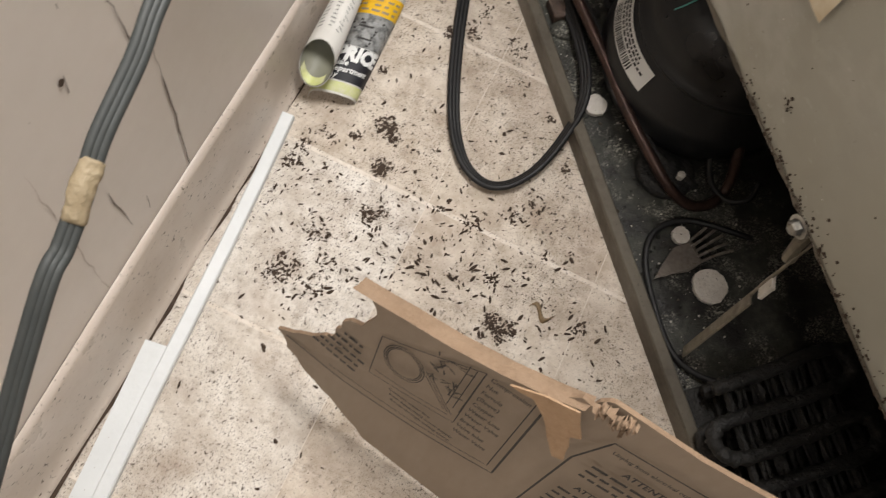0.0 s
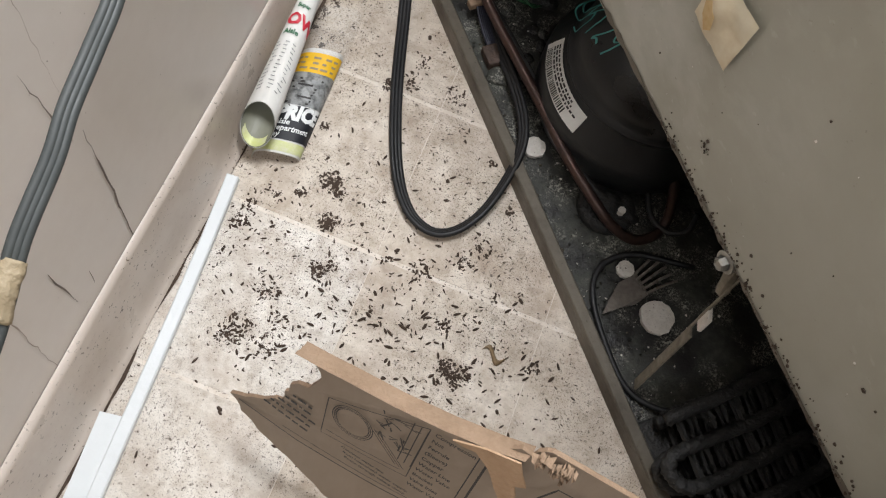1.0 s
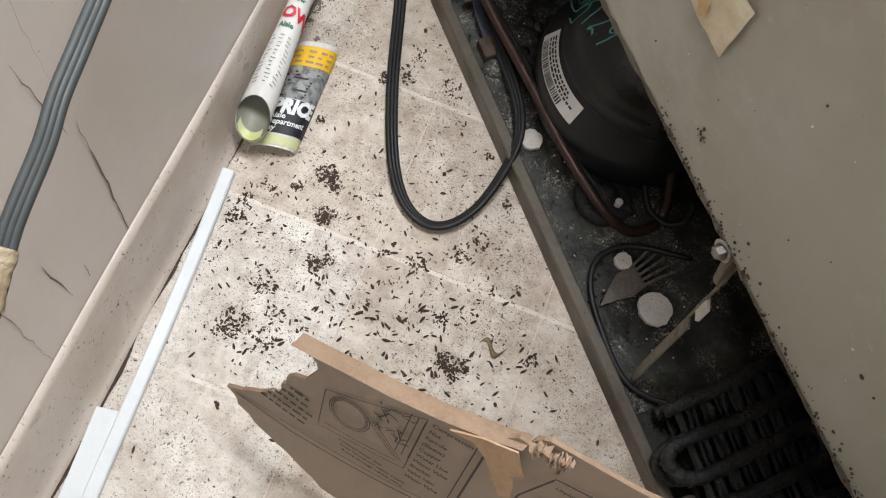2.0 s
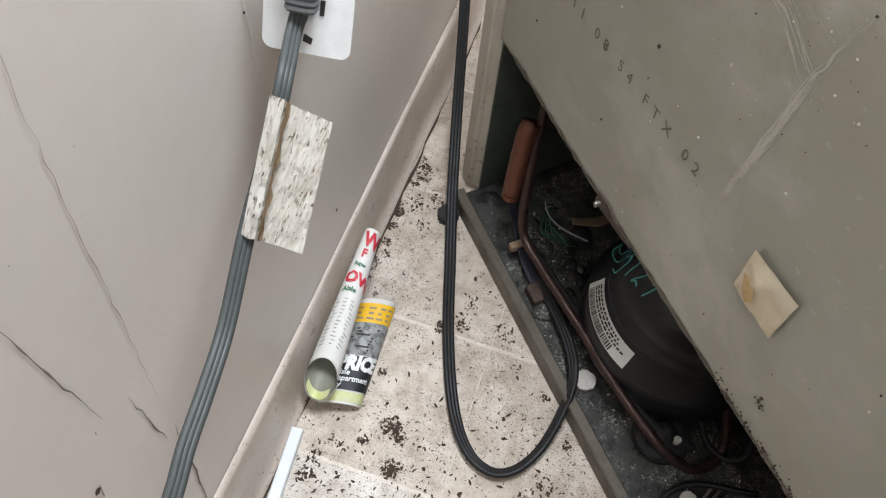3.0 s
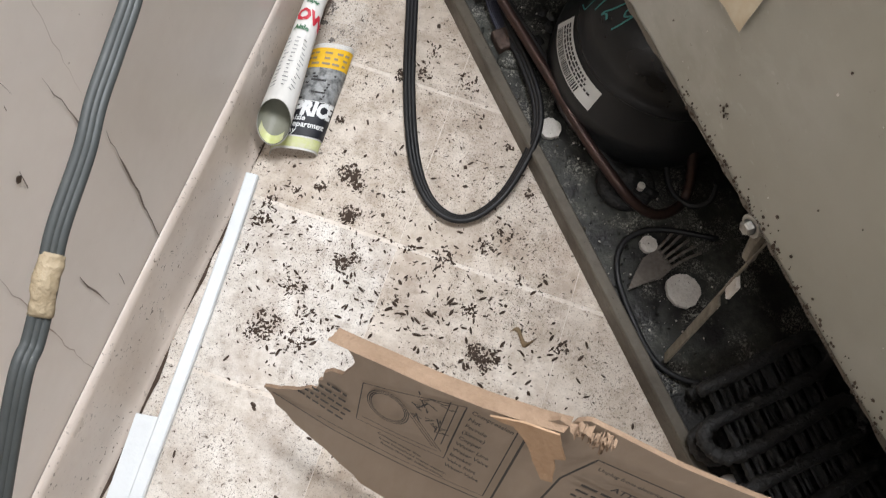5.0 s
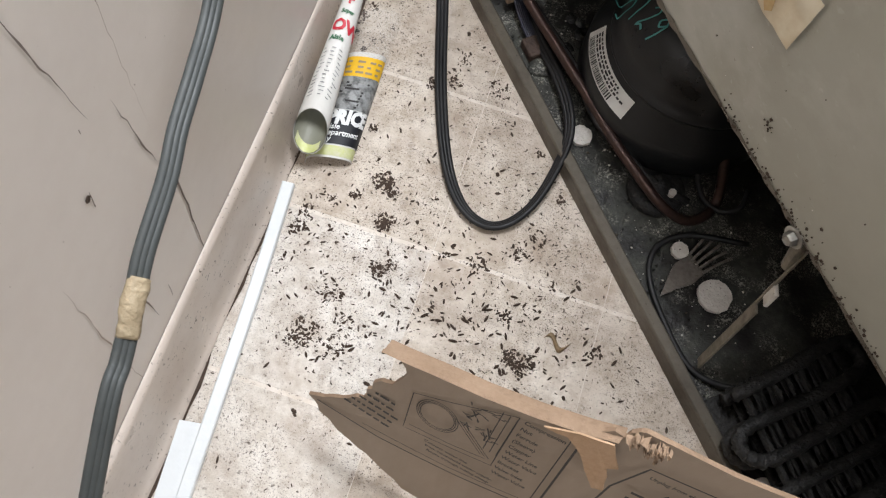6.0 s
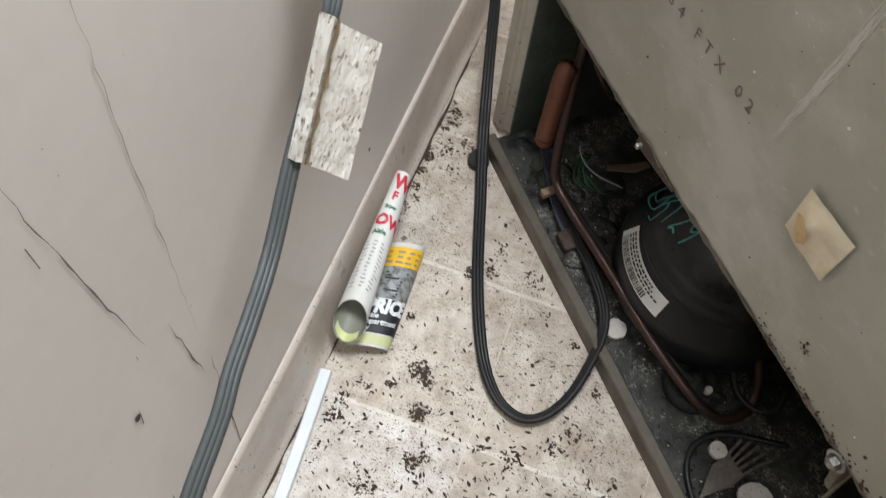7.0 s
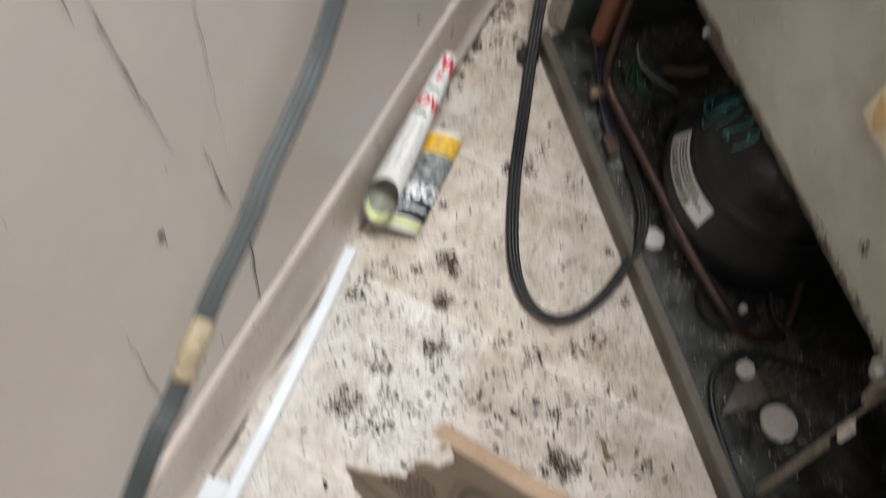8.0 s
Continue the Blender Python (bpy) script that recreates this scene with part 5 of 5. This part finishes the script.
def clump(cx_, cy_, r, n):
    """A heap of crumbs that lie on and against one another."""
    for _ in range(int(n * 1.5)):
        q = r * rnd.random() ** 0.8
        a = rnd.uniform(0, 2 * math.pi)
        x, y = cx_ + q * math.cos(a), cy_ + q * math.sin(a)
        if free(x, y):
            flake(x, y, 0.0005 + 0.0021 * rnd.random() ** 2, rnd.uniform(0.9, 1.5))


def seed_grain(x, y, s):
    """A dropping: a short dark spindle lying on the floor."""
    a0 = rnd.uniform(0, math.pi)
    ca, sa = math.cos(a0), math.sin(a0)
    long, i, n = s * rnd.uniform(2.2, 3.6), len(verts), 6
    for u, w in ((-1.0, 0.15), (-0.55, 0.85), (0.1, 1.0), (0.65, 0.7), (1.0, 0.12)):
        for k in range(n):
            a = 2 * math.pi * k / n
            px, py, pz = u * long, s * w * math.cos(a), s * 0.8 * (0.9 + w * math.sin(a))
            verts.append((x + px * ca - py * sa, y + px * sa + py * ca, pz + 0.0001))
    for r in range(4):
        for k in range(n):
            j = (k + 1) % n
            faces.append((i + r * n + k, i + r * n + j, i + r * n + n + j, i + r * n + n + k))


# an even sprinkling over the passage, denser in drifts
for _ in range(3800):
    x, y = rnd.uniform(0.015, 0.50), rnd.uniform(-0.10, 0.78)
    if free(x, y) and noise.noise(Vector((x * 15, y * 15, 2.0))) > rnd.uniform(-0.6, 0.5):
        flake(x, y, 0.0003 + 0.0009 * rnd.random() ** 3, rnd.uniform(1.0, 2.0))
litter(320, 0.14, 0.26, 0.07, 0.06, 0.0004, 0.0018)
litter(200, 0.10, 0.21, 0.05, 0.04, 0.0004, 0.0020)
litter(420, 0.25, 0.31, 0.05, 0.04, 0.0003, 0.0014)
litter(260, 0.28, 0.24, 0.05, 0.04, 0.0004, 0.0020)
litter(160, 0.05, 0.28, 0.022, 0.03, 0.0004, 0.0020)
litter(260, 0.16, 0.46, 0.05, 0.05, 0.0003, 0.0016)
litter(320, 0.26, 0.42, 0.04, 0.05, 0.0003, 0.0013)
litter(120, 0.05, 0.42, 0.03, 0.10, 0.0004, 0.0018)
litter(260, 0.12, 0.07, 0.07, 0.07, 0.0003, 0.0013)
clump(0.104, 0.345, 0.012, 120)
clump(0.116, 0.336, 0.010, 60)
clump(0.120, 0.305, 0.010, 90)
clump(0.119, 0.299, 0.006, 40)
clump(0.129, 0.258, 0.009, 70)
clump(0.139, 0.265, 0.010, 30)
clump(0.083, 0.321, 0.006, 30)
clump(0.064, 0.309, 0.008, 20)
clump(0.087, 0.179, 0.016, 80)
clump(0.081, 0.169, 0.012, 50)
clump(0.113, 0.171, 0.014, 60)
clump(0.117, 0.197, 0.010, 30)
clump(0.096, 0.220, 0.010, 40)
clump(0.043, 0.271, 0.010, 40)
clump(0.045, 0.291, 0.008, 30)
clump(0.274, 0.215, 0.010, 80)
clump(0.285, 0.209, 0.008, 50)
clump(0.291, 0.219, 0.006, 20)
clump(0.257, 0.253, 0.008, 24)
clump(0.186, 0.293, 0.004, 10)
clump(0.348, 0.247, 0.008, 24)
clump(0.296, 0.213, 0.006, 16)
clump(0.252, 0.317, 0.012, 40)
clump(0.220, 0.294, 0.012, 36)
clump(0.263, 0.337, 0.012, 30)
clump(0.118, 0.467, 0.009, 70)
clump(0.134, 0.481, 0.012, 40)
clump(0.182, 0.483, 0.014, 40)
clump(0.138, 0.506, 0.010, 30)
clump(0.020, 0.593, 0.007, 60)
clump(0.074, 0.396, 0.005, 26)
clump(0.244, 0.428, 0.004, 14)
clump(0.279, 0.385, 0.006, 16)
clump(0.293, 0.297, 0.006, 16)
clump(0.098, 0.605, 0.006, 12)
# grime heaped behind, along the wall and under the flange
for _ in range(3000):
    x, y = 0.014 + abs(rnd.gauss(0, 0.040)), rnd.uniform(0.48, 1.15)
    if free(x, y):
        flake(x, y, 0.0003 + 0.0011 * rnd.random() ** 2, rnd.uniform(0.8, 1.4))
for _ in range(60):
    y = rnd.uniform(0.48, 1.05)
    clump(0.017 + abs(rnd.gauss(0, 0.006 + 0.02 * max(0, y - 0.58))), y, rnd.uniform(0.002, 0.007), 14)
for _ in range(190):
    x, y = rnd.gauss(0.05, 0.028), rnd.uniform(0.58, 1.1)
    if free(x, y):
        clump(x, y, rnd.uniform(0.004, 0.011), 16)
# droppings and larger husks
for _ in range(280):
    x, y = rnd.gauss(0.20, 0.11), rnd.gauss(0.27, 0.10)
    if free(x, y):
        seed_grain(x, y, 0.0005 + 0.0008 * rnd.random() ** 1.5)
for _ in range(90):
    x, y = rnd.gauss(0.25, 0.07), rnd.gauss(0.22, 0.035)
    if free(x, y):
        seed_grain(x, y, 0.0007 + 0.0008 * rnd.random())
for _ in range(170):
    x, y = rnd.gauss(0.19, 0.10), rnd.gauss(0.26, 0.10)
    if free(x, y):
        flake(x, y, 0.0012 + 0.0024 * rnd.random() ** 2.2, rnd.uniform(0.9, 1.4))
me = bpy.data.meshes.new("debris")
me.from_pydata(verts, [], faces)
me.materials.append(DIRT)
tagged(new("debris", me), "dark crumbs and droppings scattered over the floor", "debris", kind="stuff")

# a dry leaf-like shred on the tiles
shred = thing("dry_shred", "small dry brown shred on the floor", "debris", m=Matrix.Translation((0.311, 0.244, 0)))
part("shred", sheet(lambda u, v: Vector((0.026 * (u - 0.5), 0.007 * (v - 0.5) * math.sin(math.pi * u) + 0.006 * math.sin(u * 7), 0.0012 + 0.004 * math.sin(math.pi * v) * u)), span(0, 1, 10), span(0, 1, 4)), STAIN, shred)

# ---------------------------------------------------------------- floor tiles
TS = 0.172
shared = {}
for i in range(0, 6):
    for j in range(-4, 8):
        x0, y0 = 0.0015 + TS * i, 0.119 + TS * j
        if x0 + TS < 0.02:
            continue
        lo = max(x0, 0.0)
        worn = (i, j) in ((0, 0), (0, -1), (0, -2))
        key = (worn, lo > x0)
        if key not in shared:
            tl = part("tile", box(lo - x0 + 0.0004, 0.0021, -0.0022, TS - 0.0004, TS - 0.0021, 0.0, 0.0002), TILE_PALE if worn else TILE, floor)
            shared[key] = tl.data
        else:
            tl = new("tile", shared[key])
            tl.parent = floor
        tl.location = (x0, y0, 0)
for (x0, y0, x1, y1) in ((0.0, NEAR, EAST, -0.569), (0.0, 1.495, EAST, FAR), (1.0335, -0.569, EAST, 1.495)):
    part("tile_field", box(x0 + 0.001, y0 + 0.001, -0.0022, x1 - 0.001, y1 - 0.001, 0.0), TILE, floor)
